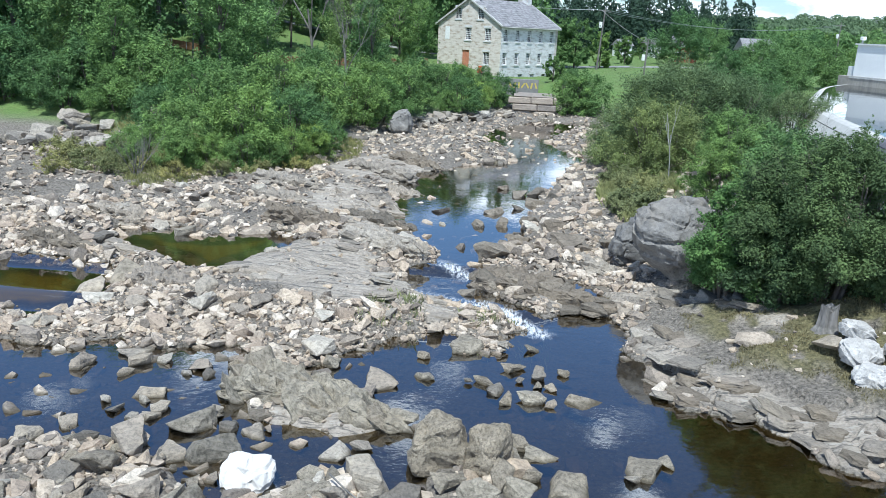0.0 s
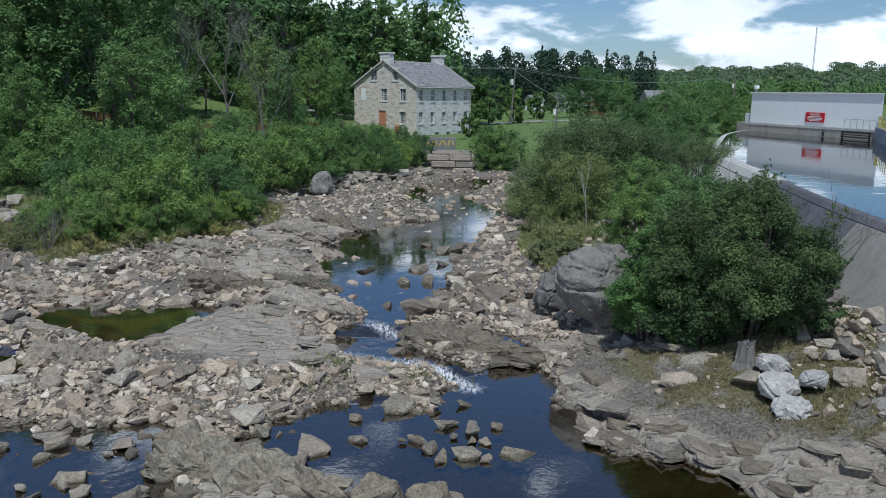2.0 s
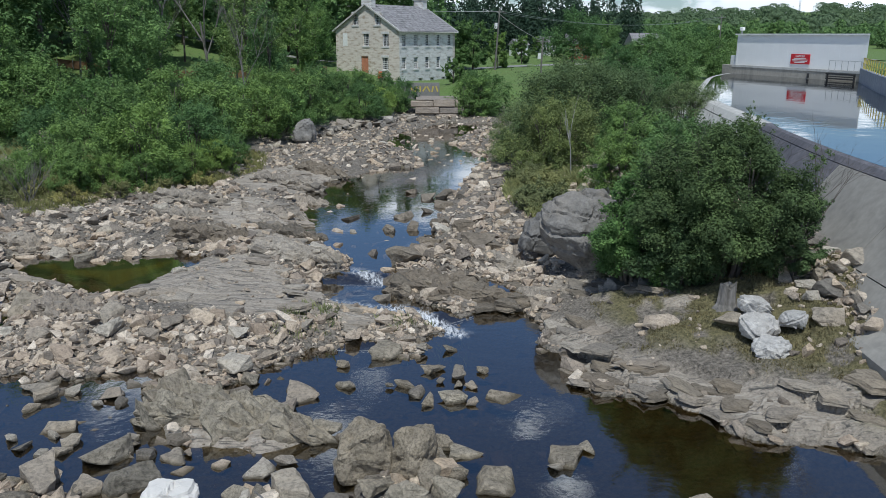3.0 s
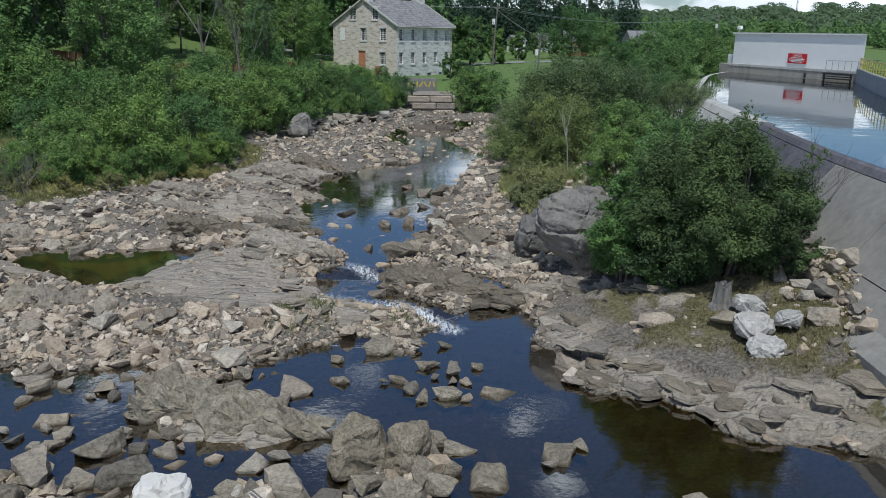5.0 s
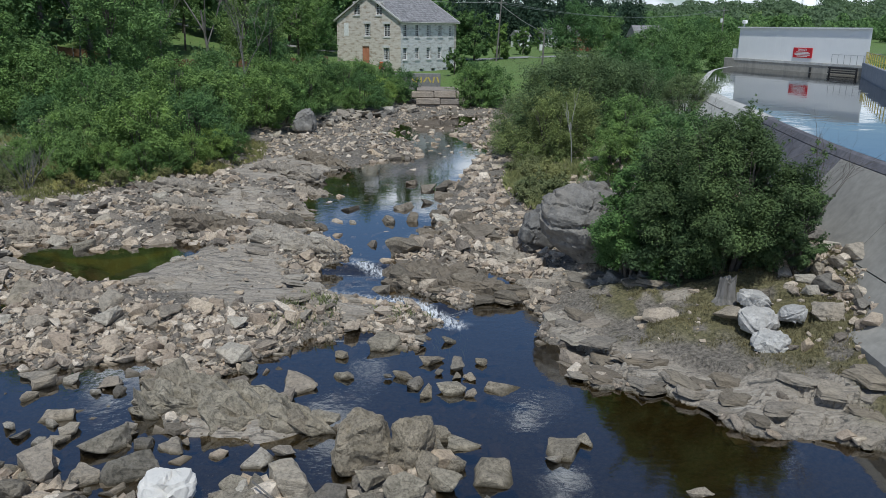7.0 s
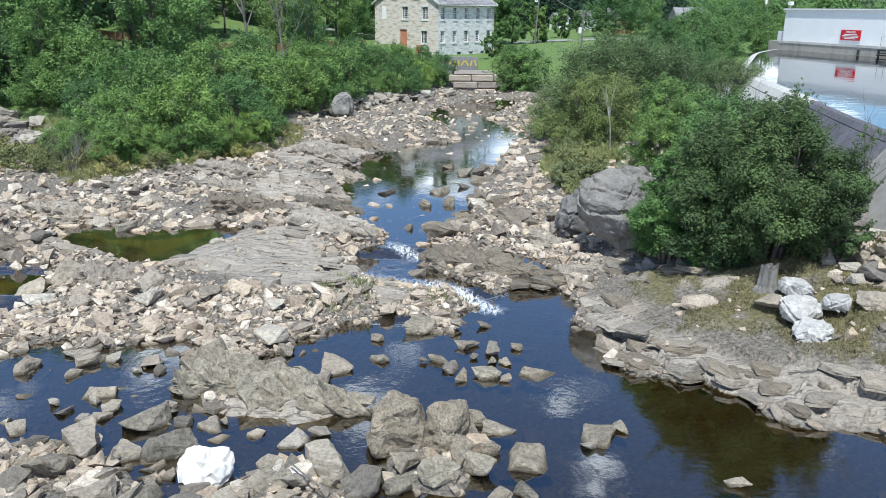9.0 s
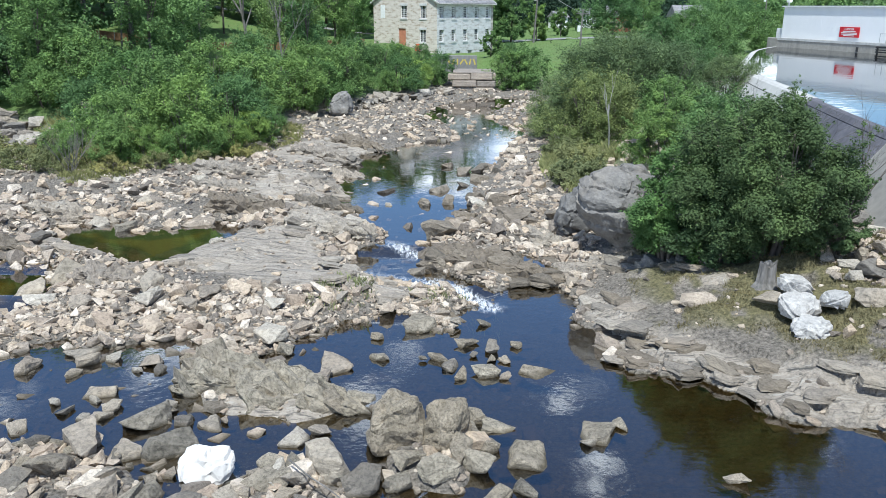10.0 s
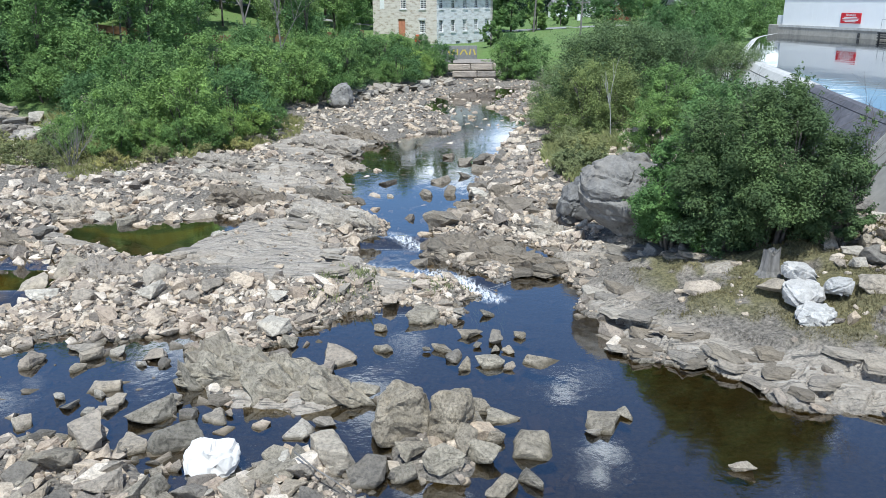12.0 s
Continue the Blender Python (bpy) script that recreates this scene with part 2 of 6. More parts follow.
def leaf_material(name, dark, light):
    n = Nodes(name, 0.7)
    n.bsdf.inputs["Specular IOR Level"].default_value = 0.15
    big = n.noise(0.9, 4, 0.6)
    dark, light = ((a[0] * 1.14 * k, a[1] * 1.08 * k, a[2] * 1.6 * k) for a, k in ((dark, 0.9), (light, 1.15)))
    c = n.mix(n.range(n.island(), 0, 1, 0.3, 0.7), dark, light)
    c = n.mix(n.range(big, 0.50, 0.68, 0, 0.75), c, (light[0] * 1.35, light[1] * 1.35, light[2] * 1.2))
    c = n.mix(n.range(big, 0.45, 0.32, 0, 0.6), c, tuple(v * 0.75 for v in dark))
    tone = n.ramp(n.chance(), [(0.0, (0.68, 0.76, 0.76)), (0.45, (0.95, 0.95, 0.92)), (0.8, (1.12, 1.08, 0.96)), (1.0, (1.36, 1.22, 0.96))])
    c = n.mix(1.0, c, tone, "MULTIPLY")
    n.color(c)
    tr = n.nt.nodes.new("ShaderNodeBsdfTranslucent")
    n.link(c, tr.inputs["Color"])
    mx = n.nt.nodes.new("ShaderNodeMixShader")
    mx.inputs[0].default_value = 0.28
    n.link(n.bsdf.outputs[0], mx.inputs[1])
    n.link(tr.outputs[0], mx.inputs[2])
    n.link(mx.outputs[0], n.nt.nodes["Material Output"].inputs["Surface"])
    return n.mat


M_LEAF_DARK = leaf_material("leaf_dark", (0.046, 0.10, 0.028), (0.118, 0.21, 0.056))
M_LEAF_MID = leaf_material("leaf_mid", (0.054, 0.112, 0.03), (0.145, 0.25, 0.065))
M_LEAF_LIGHT = leaf_material("leaf_light", (0.072, 0.142, 0.03), (0.185, 0.295, 0.066))
M_LEAF_YELLOW = leaf_material("leaf_yellow_green", (0.12, 0.19, 0.04), (0.25, 0.34, 0.085))
# hill forest leaves: tones flattened, distance haze put into the colour
M_LEAF_HAZED = leaf_material("leaf_hazed", (0.085, 0.135, 0.05), (0.12, 0.18, 0.07))
M_LEAF_GREY = leaf_material("leaf_grey_green", (0.07, 0.112, 0.034), (0.165, 0.225, 0.07))
M_LEAF_BUSH = leaf_material("leaf_alder", (0.036, 0.066, 0.02), (0.092, 0.145, 0.044))
M_NEEDLE = leaf_material("needle", (0.014, 0.034, 0.019), (0.034, 0.066, 0.034))
M_GRASS = leaf_material("grass_blade", (0.12, 0.165, 0.042), (0.26, 0.28, 0.10))


def bark_material(name, a, b):
    n = Nodes(name, 0.9)
    f = n.noise(6.0, 6, 0.6, 0.3, (1, 1, 0.25))
    n.color(n.mix(n.range(f, 0.35, 0.65), a, b)).bump(f, 0.6, 0.03)
    return n.mat


M_BARK = bark_material("bark", (0.06, 0.05, 0.04), (0.16, 0.14, 0.12))
M_DEAD = bark_material("dead_wood", (0.10, 0.095, 0.085), (0.22, 0.205, 0.19))


def concrete_material(name, a, b, stain):
    n = Nodes(name, 0.85)
    f = n.noise(3.0, 7, 0.65)
    big = n.noise(0.25, 4)
    streak = n.noise(0.9, 5, 0.6, 0, (1, 1, 0.12))
    c = n.mix(n.range(f, 0.3, 0.7), a, b)
    c = n.mix(n.range(streak, 0.5, 0.75, 0, 0.6), c, stain)
    c = n.mix(n.range(big, 0.5, 0.7, 0, 0.4), c, stain)
    n.color(c).bump(f, 0.25, 0.02)
    return n.mat


M_CONCRETE = concrete_material("concrete", (0.42, 0.41, 0.38), (0.56, 0.55, 0.52), (0.22, 0.21, 0.19))
M_CONCRETE_DARK = concrete_material("stained_concrete", (0.17, 0.165, 0.16), (0.27, 0.265, 0.25), (0.10, 0.10, 0.10))


def plain_material(name, c, rough=0.6, metallic=0.0, vary=0.12, scale=3.0):
    n = Nodes(name, rough, metallic)
    f = n.noise(scale, 5)
    n.color(n.mix(n.range(f, 0.3, 0.7), tuple(v * (1 - vary) for v in c), tuple(v * (1 + vary) for v in c))).bump(f, 0.08, 0.01)
    return n.mat


M_SIDING = plain_material("grey_metal_siding", (0.83, 0.83, 0.81), 0.55, 0.0, 0.025, 0.6)
M_WHITE_PAINT = plain_material("white_paint", (0.75, 0.75, 0.73), 0.5)
M_RED = plain_material("red_paint", (0.55, 0.02, 0.03), 0.5)
M_DOOR = plain_material("faded_red_door", (0.46, 0.19, 0.11), 0.7)
M_STEEL = plain_material("galvanised_steel", (0.35, 0.36, 0.36), 0.45, 0.7)
M_SHINGLE = plain_material("grey_shingle", (0.21, 0.205, 0.21), 0.9, 0, 0.45, 2.5)
M_DARK = plain_material("dark_opening", (0.03, 0.03, 0.03), 0.8)
M_GRANITE = rock_material("wharf_block", (0.26, 0.24, 0.215), (0.46, 0.42, 0.38), (0.38, 0.32, 0.27), "object", 0.6)


def wall_stone(name, a, b, c):
    n = Nodes(name, 0.9)
    br = n.nt.nodes.new("ShaderNodeTexBrick")
    br.inputs["Scale"].default_value = 1.0
    br.inputs["Brick Width"].default_value, br.inputs["Row Height"].default_value = 0.75, 0.32
    br.inputs["Mortar Size"].default_value = 0.02
    br.inputs["Color1"].default_value, br.inputs["Color2"].default_value = (*a, 1), (*b, 1)
    br.inputs["Mortar"].default_value = (*c, 1)
    mp = n.nt.nodes.new("ShaderNodeMapping")
    mp.inputs["Rotation"].default_value = (radians(90), 0, 0)
    n.link(n.tc.outputs["Object"], mp.inputs["Vector"])
    n.link(mp.outputs[0], br.inputs["Vector"])
    f = n.noise(2.0, 6, 0.6)
    patch = n.noise(1.1, 3, 0.5, 0.0, (1.0, 1.0, 2.6))
    stone = n.mix(n.range(patch, 0.38, 0.62), br.outputs["Color"], tuple(v * 1.05 for v in c))
    stone = n.mix(n.range(patch, 0.44, 0.36, 0, 0.7), stone, (a[0] * 0.8, a[1] * 0.72, a[2] * 0.62))
    n.color(n.mix(n.range(f, 0.35, 0.75, 0, 0.4), stone, c))
    n.bump(n.math("ADD", br.outputs["Fac"], f), 0.4, 0.03)
    return n.mat


M_LIME = wall_stone("limestone_wall", (0.40, 0.335, 0.27), (0.53, 0.465, 0.395), (0.60, 0.55, 0.49))
M_LIME_COOL = wall_stone("limewashed_wall", (0.43, 0.42, 0.405), (0.54, 0.53, 0.515), (0.62, 0.61, 0.595))


M_CONCRETE_BLACK = concrete_material("black_stained_concrete", (0.085, 0.083, 0.095), (0.17, 0.165, 0.185), (0.05, 0.05, 0.06))
M_CONCRETE_GREY = concrete_material("grey_face_concrete", (0.22, 0.21, 0.19), (0.31, 0.295, 0.265), (0.14, 0.135, 0.125))
M_CONCRETE_BUFF = concrete_material("buff_concrete", (0.28, 0.26, 0.22), (0.38, 0.36, 0.31), (0.19, 0.18, 0.16))
M_CONCRETE_BLUE = concrete_material("blue_grey_concrete", (0.22, 0.24, 0.27), (0.32, 0.34, 0.37), (0.16, 0.17, 0.19))
M_YELLOW = plain_material("yellow_paint", (0.50, 0.40, 0.08), 0.6)
M_RED_ORANGE = plain_material("orange_red_plastic", (0.62, 0.10, 0.04), 0.5)
M_ORANGE = plain_material("orange_plastic", (0.17, 0.095, 0.045), 0.5)
M_ROAD = plain_material("pale_asphalt", (0.24, 0.24, 0.23), 0.9, 0, 0.2, 1.0)
M_BIRCH = bark_material("birch_bark", (0.28, 0.27, 0.25), (0.45, 0.44, 0.41))
M_DRY_GRASS = leaf_material("dry_grass_blade", (0.11, 0.105, 0.036), (0.25, 0.22, 0.085))
M_WEED = leaf_material("weed_blade", (0.12, 0.155, 0.04), (0.26, 0.27, 0.09))
M_GLASS_DARK = plain_material("dark_window_glass", (0.015, 0.017, 0.02), 0.25, 0, 0.1, 1.0)
M_RIPRAP = rock_material("pale_block", (0.22, 0.21, 0.19), (0.40, 0.38, 0.345), (0.38, 0.345, 0.28), "object", 0.7, 0.6)
M_BOULDER = rock_material("smooth_boulder", (0.13, 0.13, 0.127), (0.27, 0.266, 0.258), (0.30, 0.296, 0.288), "object", 0.4, 0.2, None, 0.55)
M_SLAB = rock_material("ledge_rock", (0.21, 0.195, 0.17), (0.39, 0.36, 0.315), (0.36, 0.32, 0.26), "object", 0.5, 0.3)
M_BRICK = plain_material("red_brick_wall", (0.28, 0.09, 0.06), 0.9, 0, 0.25, 4.0)


# ---- mesh helpers ----

def link_mesh(name, me, material, parent=None, label=""):
    me.materials.append(material)
    ob = new(name, me)
    if parent:
        ob.parent = parent
    if label:
        tagged(ob, label)
    return ob


def part(name, bm, material, parent=None, label="", smooth=False):
    me = bpy.data.meshes.new(name)
    bm.normal_update()
    bm.to_mesh(me)
    bm.free()
    if smooth:
        me.shade_smooth()
    return link_mesh(name, me, material, parent, label)


def mesh_np(name, verts, faces, smooth=False):
    """A mesh from numpy arrays, all faces with the same number of corners."""
    me = bpy.data.meshes.new(name)
    n, k = faces.shape
    me.vertices.add(len(verts))
    me.vertices.foreach_set("co", np.ascontiguousarray(verts, dtype=np.float32).ravel())
    me.loops.add(n * k)
    me.loops.foreach_set("vertex_index", np.ascontiguousarray(faces, dtype=np.int32).ravel())
    me.polygons.add(n)
    me.polygons.foreach_set("loop_start", np.arange(0, n * k, k, dtype=np.int32))
    me.polygons.foreach_set("use_smooth", np.full(n, smooth))
    me.update(calc_edges=True)
    return me


def box(bm, x0, y0, z0, x1, y1, z1, bevel=0.0):
    m = Matrix.LocRotScale(((x0 + x1) / 2, (y0 + y1) / 2, (z0 + z1) / 2), None, (abs(x1 - x0), abs(y1 - y0), abs(z1 - z0)))
    got = bmesh.ops.create_cube(bm, size=1, matrix=m)
    if bevel:
        edges = {e for v in got["verts"] for e in v.link_edges}
        bmesh.ops.bevel(bm, geom=list(edges), offset=bevel, segments=1, affect="EDGES")
    return bm


def boxed(*args, bevel=0.0):
    return box(bmesh.new(), *args, bevel=bevel)


def tube(bm, a, b, r0, r1, sides=7):
    a, b = Vector(a), Vector(b)
    q = (b - a).to_track_quat("Z", "Y")
    rings = []
    for p, r in ((a, r0), (b, r1)):
        rings.append([bm.verts.new(p + q @ Vector((r * math.cos(2 * math.pi * i / sides), r * math.sin(2 * math.pi * i / sides), 0))) for i in range(sides)])
    for i in range(sides):
        j = (i + 1) % sides
        bm.faces.new((rings[0][i], rings[0][j], rings[1][j], rings[1][i]))
    bm.faces.new(rings[1])
    bm.faces.new(rings[0][::-1])
    return bm


def empty(name, label, category, m=None, group="", kind=""):
    e = new(name)
    e.empty_display_size = 0.3
    if m:
        e.matrix_basis = m
    return tagged(e, label, category, group, kind)


# ---- land form ----
def fade(t):
    return t * t * t * (t * (t * 6 - 15) + 10)


def smooth(a, b, v):
    t = np.clip((v - a) / (b - a), 0, 1)
    return t * t * (3 - 2 * t)


LATTICE = np.random.default_rng(3).random((256, 256))


def vnoise(x, y):
    xi, yi = np.floor(x).astype(int), np.floor(y).astype(int)
    fx, fy = fade(x - xi), fade(y - yi)
    a, b = LATTICE[xi & 255, yi & 255], LATTICE[(xi + 1) & 255, yi & 255]
    c, d = LATTICE[xi & 255, (yi + 1) & 255], LATTICE[(xi + 1) & 255, (yi + 1) & 255]
    return (a * (1 - fx) + b * fx) * (1 - fy) + (c * (1 - fx) + d * fx) * fy - 0.5


def fbm(x, y, octaves=4):
    total, amp = np.zeros_like(x), 1.0
    for i in range(octaves):
        total += amp * vnoise(x * 2 ** i + 17.3 * i, y * 2 ** i + 5.1 * i)
        amp *= 0.5
    return total


def signed(poly, x, y):
    """Distance to a polygon's edge, negative inside it."""
    p = np.array(poly, dtype=float)
    best = np.full(x.shape, 1e9)
    inside = np.zeros(x.shape, dtype=bool)
    for (x0, y0), (x1, y1) in zip(p, np.roll(p, -1, 0)):
        dx, dy = x1 - x0, y1 - y0
        t = np.clip(((x - x0) * dx + (y - y0) * dy) / (dx * dx + dy * dy + 1e-12), 0, 1)
        best = np.minimum(best, np.hypot(x - x0 - t * dx, y - y0 - t * dy))
        cross = (y0 > y) != (y1 > y)
        with np.errstate(divide="ignore", invalid="ignore"):
            inside ^= cross & (x < (x1 - x0) * (y - y0) / (y1 - y0 + 1e-12) + x0)
    return np.where(inside, -best, best)


NEAR_POOL = [(-40, 24), (-16, 21.9), (-13.4, 21.6), (-12.1, 22.7), (-11.4, 21.9), (-9.4, 22.6), (-8.3, 22.8), (-7.6, 22.3), (-6.0, 21.3), (-5.0, 22.4), (-4.4, 23.4), (-3.7, 24), (-2.8, 24.4), (-2.1, 25.1), (-1.5, 24.8),
             (-0.8, 23.9), (0, 24), (0.3, 25.7), (1.1, 26.2), (1.6, 27.4), (2.5, 28.3), (3.8, 28.2), (4.1, 27.2), (4.2, 26), (3.8, 25.1), (4.5, 23.7), (4.5, 22.4), (4.1, 21.5), (5.1, 20.8),
             (6.4, 20.6), (7.0, 20.6), (7.3, 19.9), (8.0, 19.5), (7.9, 18.4), (8.9, 17.9), (10.2, 17.8), (12, 17), (12.5, 8), (12, -40), (-40, -40)]
CHANNEL = [(1.2, 26.0), (-0.6, 27.2), (-2.4, 28.0), (-4.2, 29.8), (-4.1, 30.9), (-3.8, 31.6), (-2.9, 32.2), (-2.8, 33.7), (-4.3, 35.3), (-5.1, 36.3), (-5.6, 40.3), (-6.6, 42.2), (-6.5, 46), (-7.2, 48), (-6.3, 53), (-4.5, 54.6),
           (-2.7, 58.3), (-0.3, 58.4), (-0.3, 65.5), (-2.9, 72.3), (-2.6, 78.6), (-0.4, 83), (3, 89), (10, 88), (24, 92), (25, 88), (10, 84), (5.5, 82), (3.5, 76), (3.6, 69), (5.6, 64.3), (4.3, 58.7), (3.3, 55),
           (2.6, 50), (1.4, 46.6), (1.4, 44.7), (0.7, 41.2), (0.6, 38.6), (0.7, 35.1), (-0.4, 35.4), (-1.3, 34.7), (-1.4, 33), (-0.8, 31.6), (-1.4, 30.9), (-0.7, 29.5), (0, 28.4), (1.9, 27.0)]
POOL_LEFT = [(-17.3, 33.4), (-17.1, 34.1), (-15.6, 34.4), (-14.7, 33.4), (-13.2, 33.2), (-11.5, 34.5), (-10.6, 34.7), (-10.4, 33.2), (-11.5, 31.4), (-11.5, 30.1), (-12.4, 30), (-13.5, 31.2), (-15.4, 32.1)]
POOL_FAR_LEFT = [(-20, 28.6), (-17.1, 28.4), (-16, 28.2), (-15.4, 27.6), (-15.3, 26.6), (-15.2, 25.3), (-16.5, 24.8), (-19, 25)]
POOL_SMALL = [(2.0, 30.5), (2.6, 31.4), (3.0, 31.5), (3.3, 30.3), (2.7, 29.8)]
POOL_SLOT = [(-6.6, 39.0), (-6.0, 40.1), (-5.2, 39.6), (-5.8, 37.8)]
POOLS = (NEAR_POOL, CHANNEL, POOL_LEFT, POOL_FAR_LEFT, POOL_SMALL, POOL_SLOT)
UPLAND = [(-900, 64), (-60, 61), (-31, 56), (-24.5, 49.5), (-20, 42), (-17.8, 47), (-13.7, 51), (-12, 55), (-13, 62), (-12.5, 68), (-10.8, 70), (-7, 77), (-1.6, 91),
          (-0.8, 97), (4.2, 97.5), (6, 96), (14, 95), (28, 100), (44, 112), (900, 130), (900, 4000), (-900, 4000)]
RIGHT_BANK = [(4.2, 28), (5.3, 36), (5.5, 41), (5.2, 47), (7.3, 56), (9, 66), (12, 77), (20, 84), (30, 92), (46, 112), (90, 112), (90, -40), (14, -40), (12, 10),
              (10.5, 17), (8, 20), (5, 22.5)]
SHORE = [(46.5, 84.0), (37.0, 61.8), (32.2, 45), (30.2, 20), (30, -40), (200, -40), (200, 110), (60, 112), (48, 96)]
GRAVEL_BAR = [(-14, 12.5), (-13, 15.6), (-10, 16.6), (-8.4, 16.6), (-7.2, 15.4), (-6.2, 14.4), (-4.6, 15.2), (-3.2, 15.8), (-1.8, 14.8), (-1.6, 12)]
SMOOTH_LEDGE = [(-11.6, 31), (-10.2, 33.1), (-9.1, 34), (-6.3, 32.4), (-5.4, 30.6), (-4.4, 29.0), (-3.4, 27.8), (-4.8, 26.4), (-6.4, 26.2), (-8.4, 27.6), (-10.6, 29.2)]
FAR_LEDGE = [(-12, 50.5), (-10.5, 55.5), (-7.5, 57.5), (-4.7, 55), (-6.8, 52.8), (-7.8, 48), (-10, 47.5)]
SLAB_ZONES = [[(-16.5, 31.5), (-12, 29.3), (-6, 26.2), (-1.2, 25.8), (-2.2, 28.2), (-4.5, 29.5), (-6.5, 32.5), (-10.3, 33.5), (-11.5, 30.6), (-15.4, 32.0)],
              [(4.2, 27), (5.0, 24), (4.8, 21.8), (6.6, 20.8), (8.1, 19.4), (8.4, 18.2), (14, 17.4), (14, 18.9), (10.4, 19.9), (8.3, 21.3), (6.2, 23.2), (5.8, 26.5)],
              [(-11, 40), (-6.5, 33.5), (-4.6, 33.5), (-5.4, 38), (-6.5, 44), (-11, 46)],
              [(-1.4, 31), (0.6, 28.5), (4, 28.0), (5.5, 29.5), (1, 32)],
              [(-10, 50), (-5.2, 48), (-5.2, 54), (-9, 57)],
              [(6, 29.8), (10.5, 26.8), (9, 25.2), (6.2, 27.8)],
              [(-7.5, 19.5), (-7.6, 21.2), (-4.5, 20.6), (-2.1, 18.7), (-3.9, 17.5), (-5.7, 18)],
              [(-17.6, 33.0), (-14.2, 31.7), (-12.3, 30.3), (-12.0, 28.9), (-14.4, 29.3), (-17.2, 30.6)]]
LEDGES = [[(-7.5, 19.5), (-7.6, 21.2), (-4.5, 20.6), (-2.1, 18.7), (-3.9, 17.5), (-5.7, 18)],
          [(-1.9, 16.7), (-0.9, 18.2), (0.8, 16.8), (0.1, 14.9), (-1.5, 15.1)],
          [(-1.2, 30.6), (0.6, 28.6), (3.4, 28.3), (1.2, 31.4)]]


def water_level(x, y):
    s = y - np.clip(x, -1, 3)
    return 0.24 * smooth(25.3, 27.1, s) + 0.22 * smooth(31.6, 33.0, s + 2.6 * smooth(-6, -9, x)) + 0.002 * np.clip(y - 35, 0, 70)


def beds(u, v, du, dv, key):
    """Rock beds du wide, broken by joints every dv: a height of its own for each block, with worn edges."""
    k = np.floor(u / du).astype(int)

    def row(n):
        a = v / dv + 5 * LATTICE[n & 255, key]
        q = np.floor(a).astype(int)
        w = smooth(0, 0.06, a - q)
        return LATTICE[n & 255, (q - 1) & 255] * (1 - w) + LATTICE[n & 255, q & 255] * w

    w = smooth(0, 0.13, u / du - k)
    return row(k - 1) * (1 - w) + row(k) * w - 0.5


